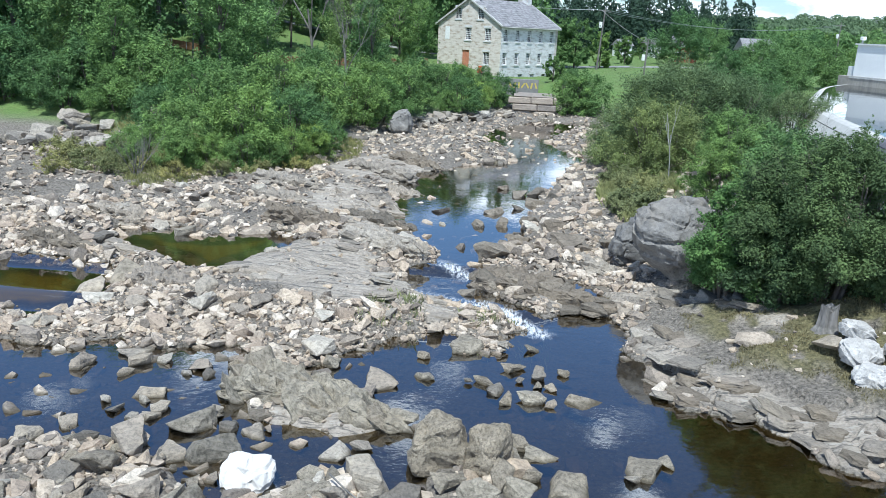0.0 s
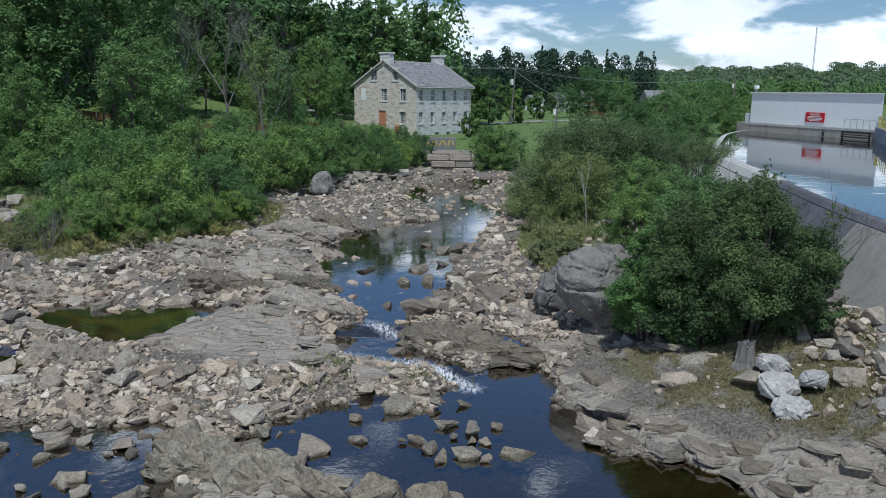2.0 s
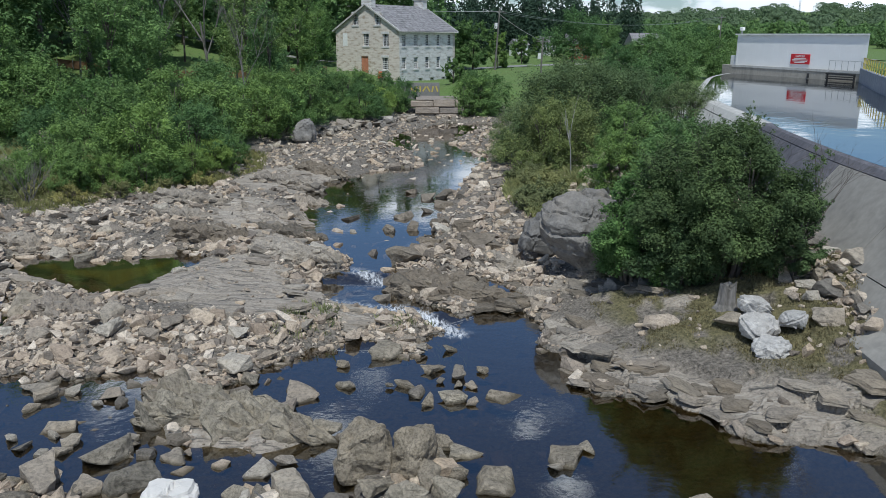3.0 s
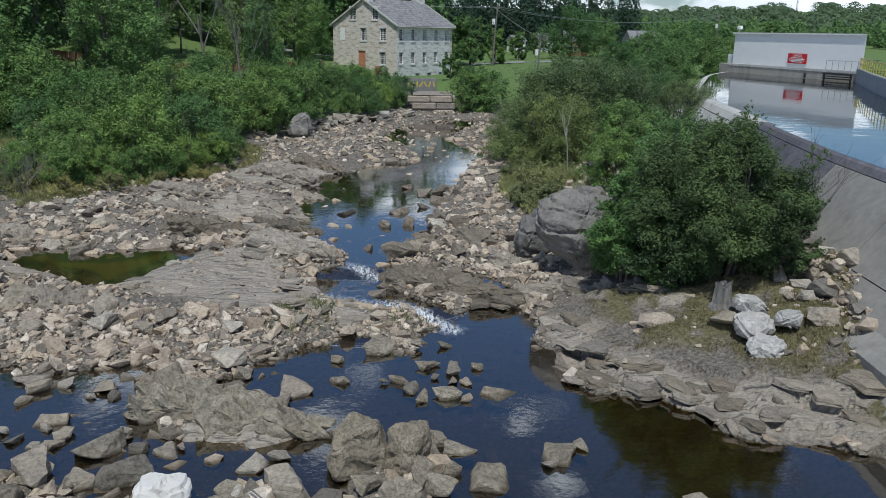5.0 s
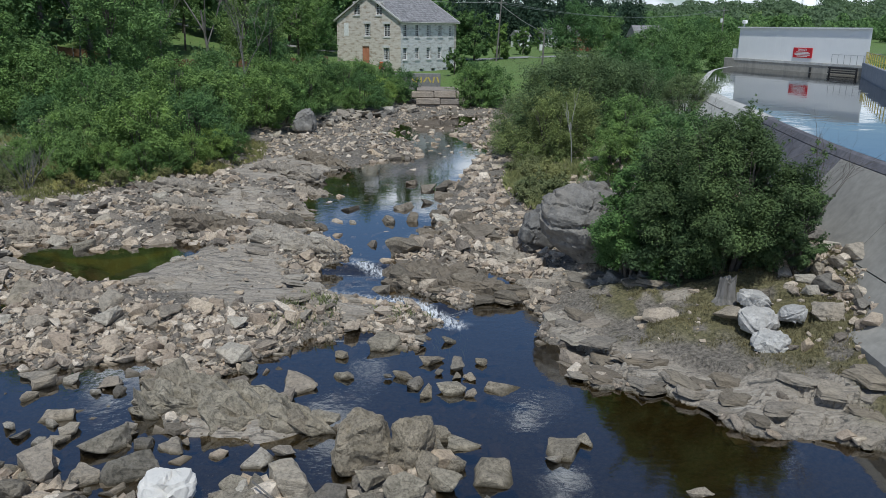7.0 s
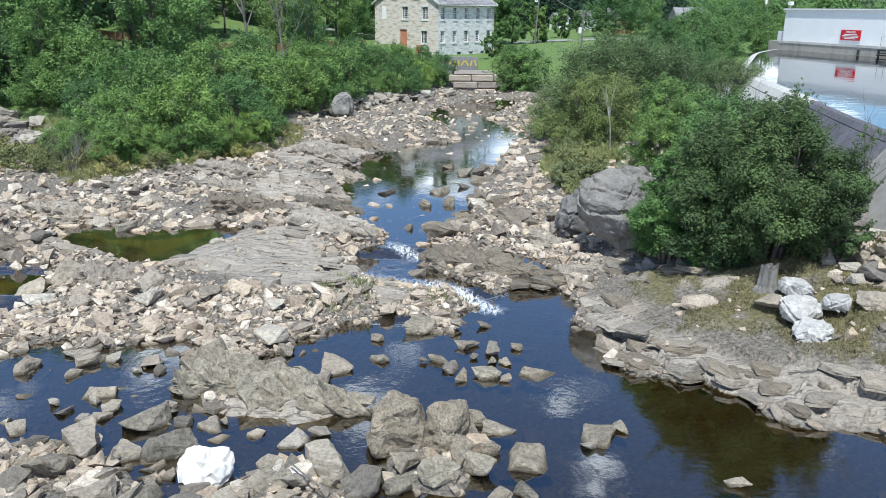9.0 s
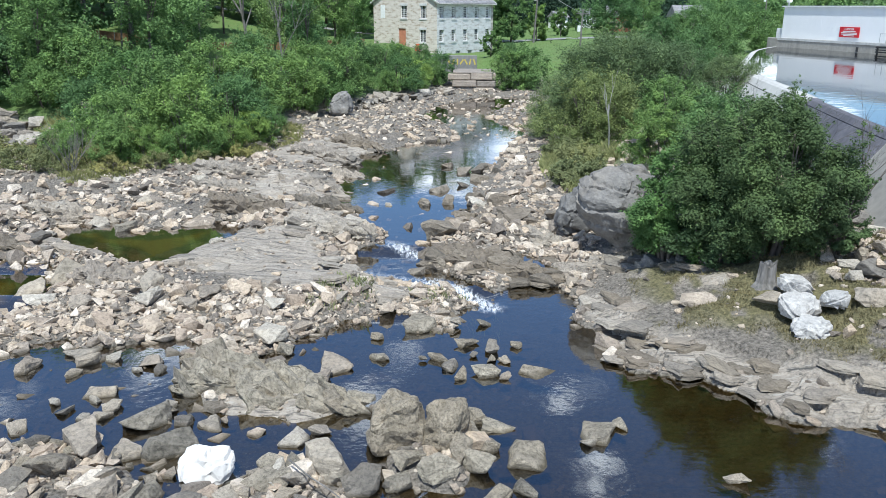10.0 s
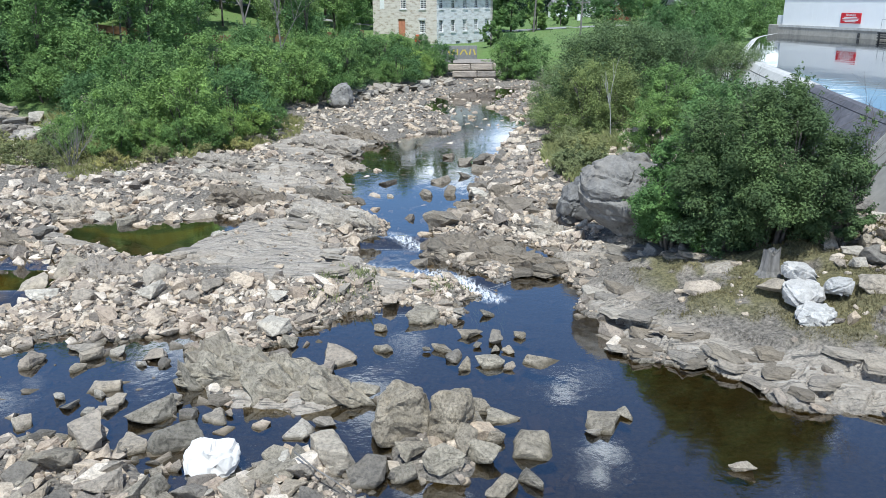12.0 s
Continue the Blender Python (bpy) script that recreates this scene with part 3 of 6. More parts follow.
def land(x, y):
    """Height of the ground and how it is covered: grass, dry moss, wet bed."""
    wl = water_level(x, y)
    wob = 0.5 * fbm(x * 0.6, y * 0.6, 3)
    sd = np.min([signed(p, x, y) for p in POOLS], axis=0) + wob * 0.55 - 0.1
    small = np.minimum(signed(POOL_LEFT, x, y), signed(POOL_FAR_LEFT, x, y))
    sd = np.minimum(sd, small - 0.85)
    d = np.where(sd < 0, -np.minimum(np.minimum(0.16 + 0.14 * smooth(-5, -2, x) + 0.3 * smooth(-1, 3, x), 0.12 + 0.22 * -sd), 0.5 - 0.38 * smooth(50, 62, y)), np.minimum(0.42, 0.03 + 0.20 * sd))
    d = np.maximum(d, 0.07 - 0.25 * np.maximum(signed(GRAVEL_BAR, x, y) + 0.6 + wob * 2, 0))
    for p in LEDGES:
        d = np.maximum(d, 0.22 - 0.6 * np.maximum(signed(p, x, y) + 0.5 + wob, 0))
    # tilted beds of rock, cut by cross joints into blocks
    warp = 0.9 * fbm(x * 0.25, y * 0.25, 3) + 0.12 * fbm(x * 1.6, y * 1.6, 2)
    east = x > 2.6 - 0.1 * (y - 28)
    u = np.where(east, 0.62 * x + 0.78 * y, 0.42 * x + 0.91 * y) + warp
    v = np.where(east, 0.78 * x - 0.62 * y, 0.91 * x - 0.42 * y) + 0.5 * warp
    t = (u / 0.85) % 1.0
    steps = 0.30 * beds(u, v, 0.85, 1.9, 9) + 0.12 * beds(u, v, 0.47, 0.9, 4) + 0.17 * ((1 - t) * smooth(0, 0.12, t) - 0.4)
    sheet = np.minimum(signed(SMOOTH_LEDGE, x, y), signed(FAR_LEDGE, x, y))
    solid = smooth(0.8, -0.4, np.minimum(np.min([signed(p, x, y) for p in SLAB_ZONES], axis=0), sheet) + 1.6 * wob)
    rockiness = np.maximum(solid, 0.55 * smooth(-0.1, 0.15, fbm(x * 0.12 + 3, y * 0.12 + 8, 2))) * smooth(-0.3, 0.7, sd) * (y < 110)
    rockiness = rockiness * (1 - 0.72 * smooth(0.5, -0.6, sheet + wob))
    z = wl + d + rockiness * steps + (0.22 - 0.12 * solid) * fbm(x * 0.9, y * 0.9, 5) * smooth(-1.5, 0.6, sd)
    up = -signed(UPLAND, x, y)
    z += 2.5 * smooth(-1.5, 9, up + wob) + 1.1 * smooth(-2.5, -9, x) * smooth(100, 117, y) * smooth(330, 200, y) + 0.010 * np.clip(up - 10, 0, 150)
    left = smooth(-10, -60, x) * smooth(60, 140, y)
    z += 6 * left * smooth(5, 60, up)
    far = np.clip(y - 230, 0, 900)
    z += 0.035 * far * (0.8 + 0.5 * fbm(x * 0.004, y * 0.004, 2)) * smooth(0, 200, far)
    rb = -signed(RIGHT_BANK, x, y) + wob
    z += 1.7 * smooth(0, 8, rb) * (1 - smooth(0, 10, up))
    z += 0.75 * smooth(12.6, 14.4, x) * smooth(20, 26, y) * smooth(50, 36, y) * (x < 60)
    z += 0.018 * np.clip(y - 330, 0, 500) * smooth(60, 330, x - 0.15 * y)
    behind = -signed(SHORE, x, y)
    z = np.where(behind > 0, np.maximum(z, 6.75), z)
    z = np.where((y < 8) & (x < 20) & (z > 1.2), 1.2, z)
    grass = np.clip(smooth(0.5, 4, up + 2 * wob) + smooth(1.0, 4, rb + 2 * wob) * smooth(40, 50, y), 0, 1)
    grass = np.maximum(grass, smooth(-0.2, -0.7, small + wob))
    moss = smooth(1.9, 3.2, rb + 2.2 * wob) * (1 - smooth(36, 44, y)) * smooth(-0.06, 0.12, fbm(x * 0.9, y * 0.9, 4) + 0.29) * (1 - grass)
    wet = smooth(0.02, -0.10, z - wl)
    return z, grass, moss, wet


def spread(lo, hi, fine0, fine1, step, growth):
    """Grid lines: even between fine0 and fine1, wider and wider outside."""
    mid = list(np.arange(fine0, fine1, step))
    up, s = [fine1], step
    while up[-1] < hi:
        s *= growth
        up.append(up[-1] + s)
    down, s = [], step
    while (down[-1] if down else fine0) > lo:
        s *= growth
        down.append((down[-1] if down else fine0) - s)
    return np.array(down[::-1] + mid + up)


def build_ground():
    xs = spread(-1500, 1500, -17, 13.5, 0.095, 1.07)
    ys = spread(-60, 3000, 13.5, 34, 0.095, 1.02)
    gx, gy = np.meshgrid(xs, ys)
    z, grass, moss, wet = land(gx, gy)
    # bare ledges stay pale; elsewhere the darkened gap colour shows
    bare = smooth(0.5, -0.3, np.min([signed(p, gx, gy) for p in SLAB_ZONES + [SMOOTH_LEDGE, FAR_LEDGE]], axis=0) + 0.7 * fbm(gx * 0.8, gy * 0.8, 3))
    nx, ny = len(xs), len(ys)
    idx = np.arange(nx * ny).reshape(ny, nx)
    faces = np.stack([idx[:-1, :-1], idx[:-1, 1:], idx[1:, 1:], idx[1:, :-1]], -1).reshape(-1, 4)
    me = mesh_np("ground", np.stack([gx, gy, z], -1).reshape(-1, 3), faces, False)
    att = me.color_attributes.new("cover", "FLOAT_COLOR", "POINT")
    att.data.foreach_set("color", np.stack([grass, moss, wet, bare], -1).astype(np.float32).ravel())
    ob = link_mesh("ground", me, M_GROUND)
    tagged(ob, "rocky riverbed of layered grey ledges rising to grassy banks", "ground", kind="structure")


build_ground()


def ground_z(x, y):
    return float(land(np.array([float(x)]), np.array([float(y)]))[0][0])


def build_water():
    xs = spread(-46, 46, -5, 4, 0.12, 1.12)
    ys = spread(-40, 97, 23, 37, 0.12, 1.06)
    gx, gy = np.meshgrid(xs, ys)
    nx, ny = len(xs), len(ys)
    idx = np.arange(nx * ny).reshape(ny, nx)
    faces = np.stack([idx[:-1, :-1], idx[:-1, 1:], idx[1:, 1:], idx[1:, :-1]], -1).reshape(-1, 4)
    def streak(pts, width):
        best = np.zeros_like(gx)
        for (x0, y0, f0), (x1, y1, f1) in zip(pts, pts[1:]):
            t = np.clip(((gx - x0) * (x1 - x0) + (gy - y0) * (y1 - y0)) / ((x1 - x0) ** 2 + (y1 - y0) ** 2), 0, 1)
            r = np.hypot(gx - x0 - t * (x1 - x0), gy - y0 - t * (y1 - y0))
            best = np.maximum(best, (f0 + (f1 - f0) * t) * np.exp(-(r / width) ** 2))
        return best

    foam = streak([(-3.0, 32.4, 0.5), (-2.2, 31.6, 1.0), (-1.5, 30.8, 0.8)], 0.42)
    foam = np.maximum(foam, streak([(-3.4, 28.8, 0.5), (-2.0, 28.1, 0.6), (-0.8, 27.9, 0.9), (0.1, 27.0, 1.3), (1.3, 25.9, 0.9)], 0.5))
    foam = np.maximum(foam, 0.2 * smooth(25.2, 26.5, gy) * smooth(33.5, 31.5, gy) * smooth(3.4, 2.2, np.abs(gx + 1.6)))
    z = water_level(gx, gy) + 0.05 * foam * fbm(gx * 1.7, gy * 1.7, 3)
    me = mesh_np("river_water", np.stack([gx, gy, z], -1).reshape(-1, 3), faces, True)
    att = me.attributes.new("foam", "FLOAT", "POINT")
    att.data.foreach_set("value", foam.astype(np.float32).ravel())
    tagged(link_mesh("river_water", me, M_WATER), "shallow clear brown river water with small white rapids", "water", kind="structure")


build_water()


# ---- dam, reservoir and gatehouse ----
CREST = [(15.0, -6), (15.8, 15), (16.6, 28), (17.2, 33.5), (18.1, 39.2), (19.5, 47.3), (20.8, 55.6), (22.4, 63.5), (24.8, 71.4), (28.2, 80), (33.2, 92.5), (37.2, 100), (40.2, 104.5)]
CREST_Z = 5.5


def curve_points(pts, step):
    """Even points along a smooth curve through the given ones."""
    p = np.array(pts, float)
    out = []
    for i in range(len(p) - 1):
        a, b, c, d = p[max(i - 1, 0)], p[i], p[i + 1], p[min(i + 2, len(p) - 1)]
        n = max(1, int(np.linalg.norm(c - b) / step))
        for t in np.arange(n) / n:
            out.append(0.5 * (2 * b + (c - a) * t + (2 * a - 5 * b + 4 * c - d) * t * t + (3 * b - a - 3 * c + d) * t ** 3))
    out.append(p[-1])
    return np.array(out)


def strip(line, side, profile, i0, i1, gap=0.0):
    """A solid bar of the given cross-section along part of a line."""
    bm = bmesh.new()
    rows = []
    for i in range(i0, i1 + 1):
        p = line[i].copy()
        if gap and i in (i0, i1):
            q = line[i + 1] if i == i0 else line[i - 1]
            p += (q - p) / np.linalg.norm(q - p) * gap
        rows.append([bm.verts.new((p[0] + side[i][0] * o, p[1] + side[i][1] * o, z)) for o, z in profile])
    n = len(profile)
    for a, b in zip(rows, rows[1:]):
        for k in range(n):
            bm.faces.new((a[k], a[(k + 1) % n], b[(k + 1) % n], b[k]))
    bm.faces.new(rows[0][::-1])
    bm.faces.new(rows[-1])
    bmesh.ops.recalc_face_normals(bm, faces=bm.faces[:])
    return bm


def build_dam():
    line = curve_points(CREST, 1.0)
    tan = np.gradient(line, axis=0)
    tan /= np.linalg.norm(tan, axis=1)[:, None]
    side = np.stack([-tan[:, 1], tan[:, 0]], 1)
    dam = empty("dam", "curved concrete overflow dam with a stained sloping face", "dam")
    part("dam_core", strip(line, side, [(-0.75, -1), (-0.75, 5.2), (0.1, 5.0), (0.7, 4.2), (3.7, 0.1), (3.7, -1)], 0, len(line) - 1), M_CONCRETE_DARK, dam)
    k, n = 0, len(line) - 1
    while k < n:
        j = min(k + 6, n)
        if n - j < 3:
            j = n
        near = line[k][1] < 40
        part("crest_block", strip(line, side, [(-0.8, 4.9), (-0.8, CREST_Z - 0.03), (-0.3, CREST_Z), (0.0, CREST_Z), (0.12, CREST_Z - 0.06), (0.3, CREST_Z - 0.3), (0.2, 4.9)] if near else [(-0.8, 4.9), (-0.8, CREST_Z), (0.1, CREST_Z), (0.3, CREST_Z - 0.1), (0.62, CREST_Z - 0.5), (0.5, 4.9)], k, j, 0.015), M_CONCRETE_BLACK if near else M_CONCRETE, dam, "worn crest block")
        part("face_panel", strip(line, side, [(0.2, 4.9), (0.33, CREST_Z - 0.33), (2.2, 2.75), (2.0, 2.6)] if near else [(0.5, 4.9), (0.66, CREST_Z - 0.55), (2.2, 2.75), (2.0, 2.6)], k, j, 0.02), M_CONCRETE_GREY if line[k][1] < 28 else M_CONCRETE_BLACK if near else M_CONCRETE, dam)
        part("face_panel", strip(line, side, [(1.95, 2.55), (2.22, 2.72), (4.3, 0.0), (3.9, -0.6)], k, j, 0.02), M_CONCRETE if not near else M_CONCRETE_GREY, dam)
        k = j
    part("footing", strip(line, side, [(2.3, 0.8), (2.3, 2.2), (3.4, 1.55), (3.6, 1.4), (3.6, 0.8)], 12, 30), M_CONCRETE_GREY, dam, "worn concrete footing")


build_dam()


def build_reservoir():
    line = curve_points(CREST, 2.0)
    bm = bmesh.new()
    left = [bm.verts.new((x + (0.08 if y < 42 else 0.3), y, CREST_Z + 0.012)) for x, y in line]
    right = [bm.verts.new((60, y, CREST_Z + 0.012)) for x, y in line]
    for i in range(len(line) - 1):
        bm.faces.new((left[i], right[i], right[i + 1], left[i + 1]))
    ob = part("reservoir_water", bm, M_RESERVOIR)
    tagged(ob, "still grey reservoir water level with the dam crest", "water", kind="structure")


build_reservoir()


def build_gatehouse():
    a, b = Vector((39.75, 103.2, 0)), Vector((45.5, 84.4, 0))
    along = (b - a).normalized()
    m = Matrix.Translation(a) @ Matrix.Rotation(math.atan2(along.y, along.x), 4, "Z")
    # x runs along the water front, +y away from the basin
    house = empty("gatehouse", "low grey metal-clad gatehouse on a concrete base", "building", m)
    W = 20.7
    part("base", boxed(-0.1, 0.0, 3.0, W + 0.6, 7, 6.6, bevel=0.04), M_CONCRETE_BUFF, house, "water-stained concrete base")
    part("base_curb", boxed(-0.1, -0.06, 6.35, W + 0.6, 0.0, 6.6), M_CONCRETE, house)
    part("side_pier", boxed(-2.6, 0.4, 3.0, -0.104, 5, 6.55, bevel=0.04), M_CONCRETE_BUFF, house)
    def prism(pts, z0, z1):
        bm = bmesh.new()
        lo, hi = ([bm.verts.new((x, y, z)) for x, y in pts] for z in (z0, z1))
        bm.faces.new(lo[::-1])
        bm.faces.new(hi)
        for k in range(len(pts)):
            q = (k + 1) % len(pts)
            bm.faces.new((lo[k], lo[q], hi[q], hi[k]))
        return bm

    part("wall", prism([(0.1, 0.3), (W, 0.3), (W - 6.7, 6.8), (0.1, 6.8)], 6.6, 10.25), M_SIDING, house)
    for k in range(26):
        x = 0.45 + k * 0.79
        part("siding_rib", boxed(x, 0.296, 6.62, x + 0.02, 0.302, 10.22), M_SIDING, house)
    part("roof", prism([(-0.15, 0.1), (W + 0.2, 0.1), (W - 6.6, 7.0), (-0.15, 7.0)], 10.25, 10.4), M_WHITE_PAINT, house)
    part("cabinet", boxed(-1.3, 0.6, 6.55, -0.3, 1.5, 7.7, bevel=0.03), M_WHITE_PAINT, house, "small white service cabinet")
    lamp = part("warning_lamp", boxed(0.35, 0.5, 10.42, 0.5, 0.65, 10.8), M_STEEL, house)
    part("lamp_head", boxed(0.1, 0.4, 10.78, 0.8, 0.8, 11.2, bevel=0.08), M_WHITE_PAINT, lamp, "white siren horn")
    sign = part("danger_sign", boxed(9.9, 0.2, 7.05, 12.85, 0.27, 8.15, bevel=0.01), M_RED, house, "red danger sign with white lettering")
    cur = bpy.data.curves.new("sign_word", "FONT")
    cur.body, cur.size, cur.extrude, cur.align_x = "DANGER", 0.36, 0.004, "CENTER"
    word = new("sign_word", cur)
    word.matrix_basis = pose(11.37, 0.19, 7.80, 90, 0, 0)
    word.parent = sign
    cur.materials.append(M_WHITE_PAINT)
    for row, (w, z) in enumerate(((1.9, 7.63), (2.4, 7.48), (2.3, 7.33), (1.6, 7.18))):
        part("text_bar", boxed(11.37 - w / 2, 0.185, z, 11.37 + w / 2, 0.197, z + 0.08), M_WHITE_PAINT, sign)
    part("float_marker", boxed(13.0, -0.12, 5.6, 13.35, 0, 6.1, bevel=0.05), M_DARK, house)
    gate = part("trash_gate", boxed(16.2, -0.5, 5.9, 20.2, -0.42, 6.0), M_DARK, house, "dark steel intake gate")
    for x in (16.3, 20.0):
        part("gate_post", boxed(x, -0.45, 5.2, x + 0.14, -0.3, 6.3), M_DARK, gate)
    for z in (5.65, 6.15):
        part("gate_beam", boxed(16.2, -0.5, z, 20.2, -0.38, z + 0.14), M_DARK, gate)
    rail = part("handrail", boxed(16.0, 0.02, 7.57, 20.4, 0.06, 7.6), M_STEEL, house, "thin grey steel handrail")
    for k in range(6):
        part("rail_post", boxed(16.0 + k * 0.87, 0.025, 6.6, 16.03 + k * 0.87, 0.055, 7.57), M_STEEL, rail)


def build_basin_wall():
    line = curve_points([(45.9, 84.2), (36.4, 62.0), (31.6, 45), (29.6, 20), (29.2, -8)], 1.6)
    tan = np.gradient(line, axis=0)
    tan /= np.linalg.norm(tan, axis=1)[:, None]
    side = np.stack([-tan[:, 1], tan[:, 0]], 1)
    wall = empty("basin_wall", "blue-grey concrete basin wall with a yellow steel railing", "wall")
    n = len(line) - 1
    for k in range(0, n, 5):
        j = min(k + 5, n)
        part("wall_panel", strip(line, side, [(0, 3), (0, 6.9), (0.5, 6.9), (0.5, 3)], k, j, 0.015), M_CONCRETE_BLUE, wall)
    part("top_rail", strip(line, side, [(0.2, 7.95), (0.2, 8.0), (0.25, 8.0), (0.25, 7.95)], 0, n), M_YELLOW, wall)
    part("mid_rail", strip(line, side, [(0.2, 7.4), (0.2, 7.45), (0.25, 7.45), (0.25, 7.4)], 0, n), M_YELLOW, wall)
    for i in range(0, n + 1):
        x, y = line[i] + side[i] * 0.22
        part("rail_post", boxed(x - 0.03, y - 0.03, 6.9, x + 0.03, y + 0.03, 7.95), M_YELLOW, wall)


build_gatehouse()
build_basin_wall()


# ---- the stone mill ----
def pierced(bm, u0, u1, z0, z1, holes, thick, slope=None):
    """A wall in the plane y = 0, thick towards +y, with real openings. slope(z) gives the limits of a gable."""
    zs = sorted({z0, z1, *(h[1] for h in holes), *(h[3] for h in holes)} | ({slope[1]} if slope else set()))

    def limits(z):
        if not slope or z <= slope[1]:
            return u0, u1
        t = (z - slope[1]) / (z1 - slope[1]) * 0.999
        return u0 + (u1 - u0) / 2 * t, u1 - (u1 - u0) / 2 * t

    for a, b in zip(zs, zs[1:]):
        cuts = sorted((h[0], h[2]) for h in holes if h[1] <= a + 1e-6 and h[3] >= b - 1e-6)
        (la, ra), (lb, rb) = limits(a), limits(b)
        edges = [(la, lb)] + [(v, v) for c in cuts for v in c] + [(ra, rb)]
        for k in range(0, len(edges), 2):
            (p, q), (r, t) = edges[k], edges[k + 1]
            front = [bm.verts.new(c) for c in ((p, 0, a), (r, 0, a), (t, 0, b), (q, 0, b))]
            back = [bm.verts.new((v.co.x, thick, v.co.z)) for v in front]
            bm.faces.new(front)
            bm.faces.new(back[::-1])
            for e in range(4):
                bm.faces.new((front[e], back[e], back[(e + 1) % 4], front[(e + 1) % 4]))
    bmesh.ops.recalc_face_normals(bm, faces=bm.faces[:])
    return bm


def mill_window(parent, m, w, h, cols, rows):
    """Frame with glazing bars, a pane and a sill, set back in its opening; x across, z up, origin at the lower middle."""
    bm = bmesh.new()
    f = 0.06
    box(bm, -w / 2, 0.14, 0, -w / 2 + f, 0.24, h)
    box(bm, w / 2 - f, 0.14, 0, w / 2, 0.24, h)
    box(bm, -w / 2 + f, 0.14, 0, w / 2 - f, 0.24, f)
    box(bm, -w / 2 + f, 0.14, h - f, w / 2 - f, 0.24, h)
    bmesh.ops.remove_doubles(bm, verts=bm.verts, dist=0.001)
    win = part("window", bm, M_WHITE_PAINT, parent, "white small-paned sash window")
    win.matrix_basis = m
    for i in range(1, cols):
        x = -w / 2 + f + (w - 2 * f) * i / cols
        part("glazing_bar", boxed(x - 0.018, 0.16, f, x + 0.018, 0.2, h - f), M_WHITE_PAINT, win)
    for j in range(1, rows):
        z = f + (h - 2 * f) * j / rows
        t = 0.03 if j == rows // 2 else 0.018
        part("glazing_bar", boxed(-w / 2 + f, 0.165, z - t, w / 2 - f, 0.205, z + t), M_WHITE_PAINT, win)
    part("pane", boxed(-w / 2 + 0.05, 0.21, 0.05, w / 2 - 0.05, 0.225, h - 0.05), M_GLASS_DARK, win)
    part("sill", boxed(-w / 2 - 0.12, -0.09, -0.2, w / 2 + 0.12, 0.2, -0.003), M_LIME_COOL, win)
    part("lintel", boxed(-w / 2 - 0.15, -0.025, h + 0.003, w / 2 + 0.15, 0.1, h + 0.3), M_LIME_COOL, win)
    return win


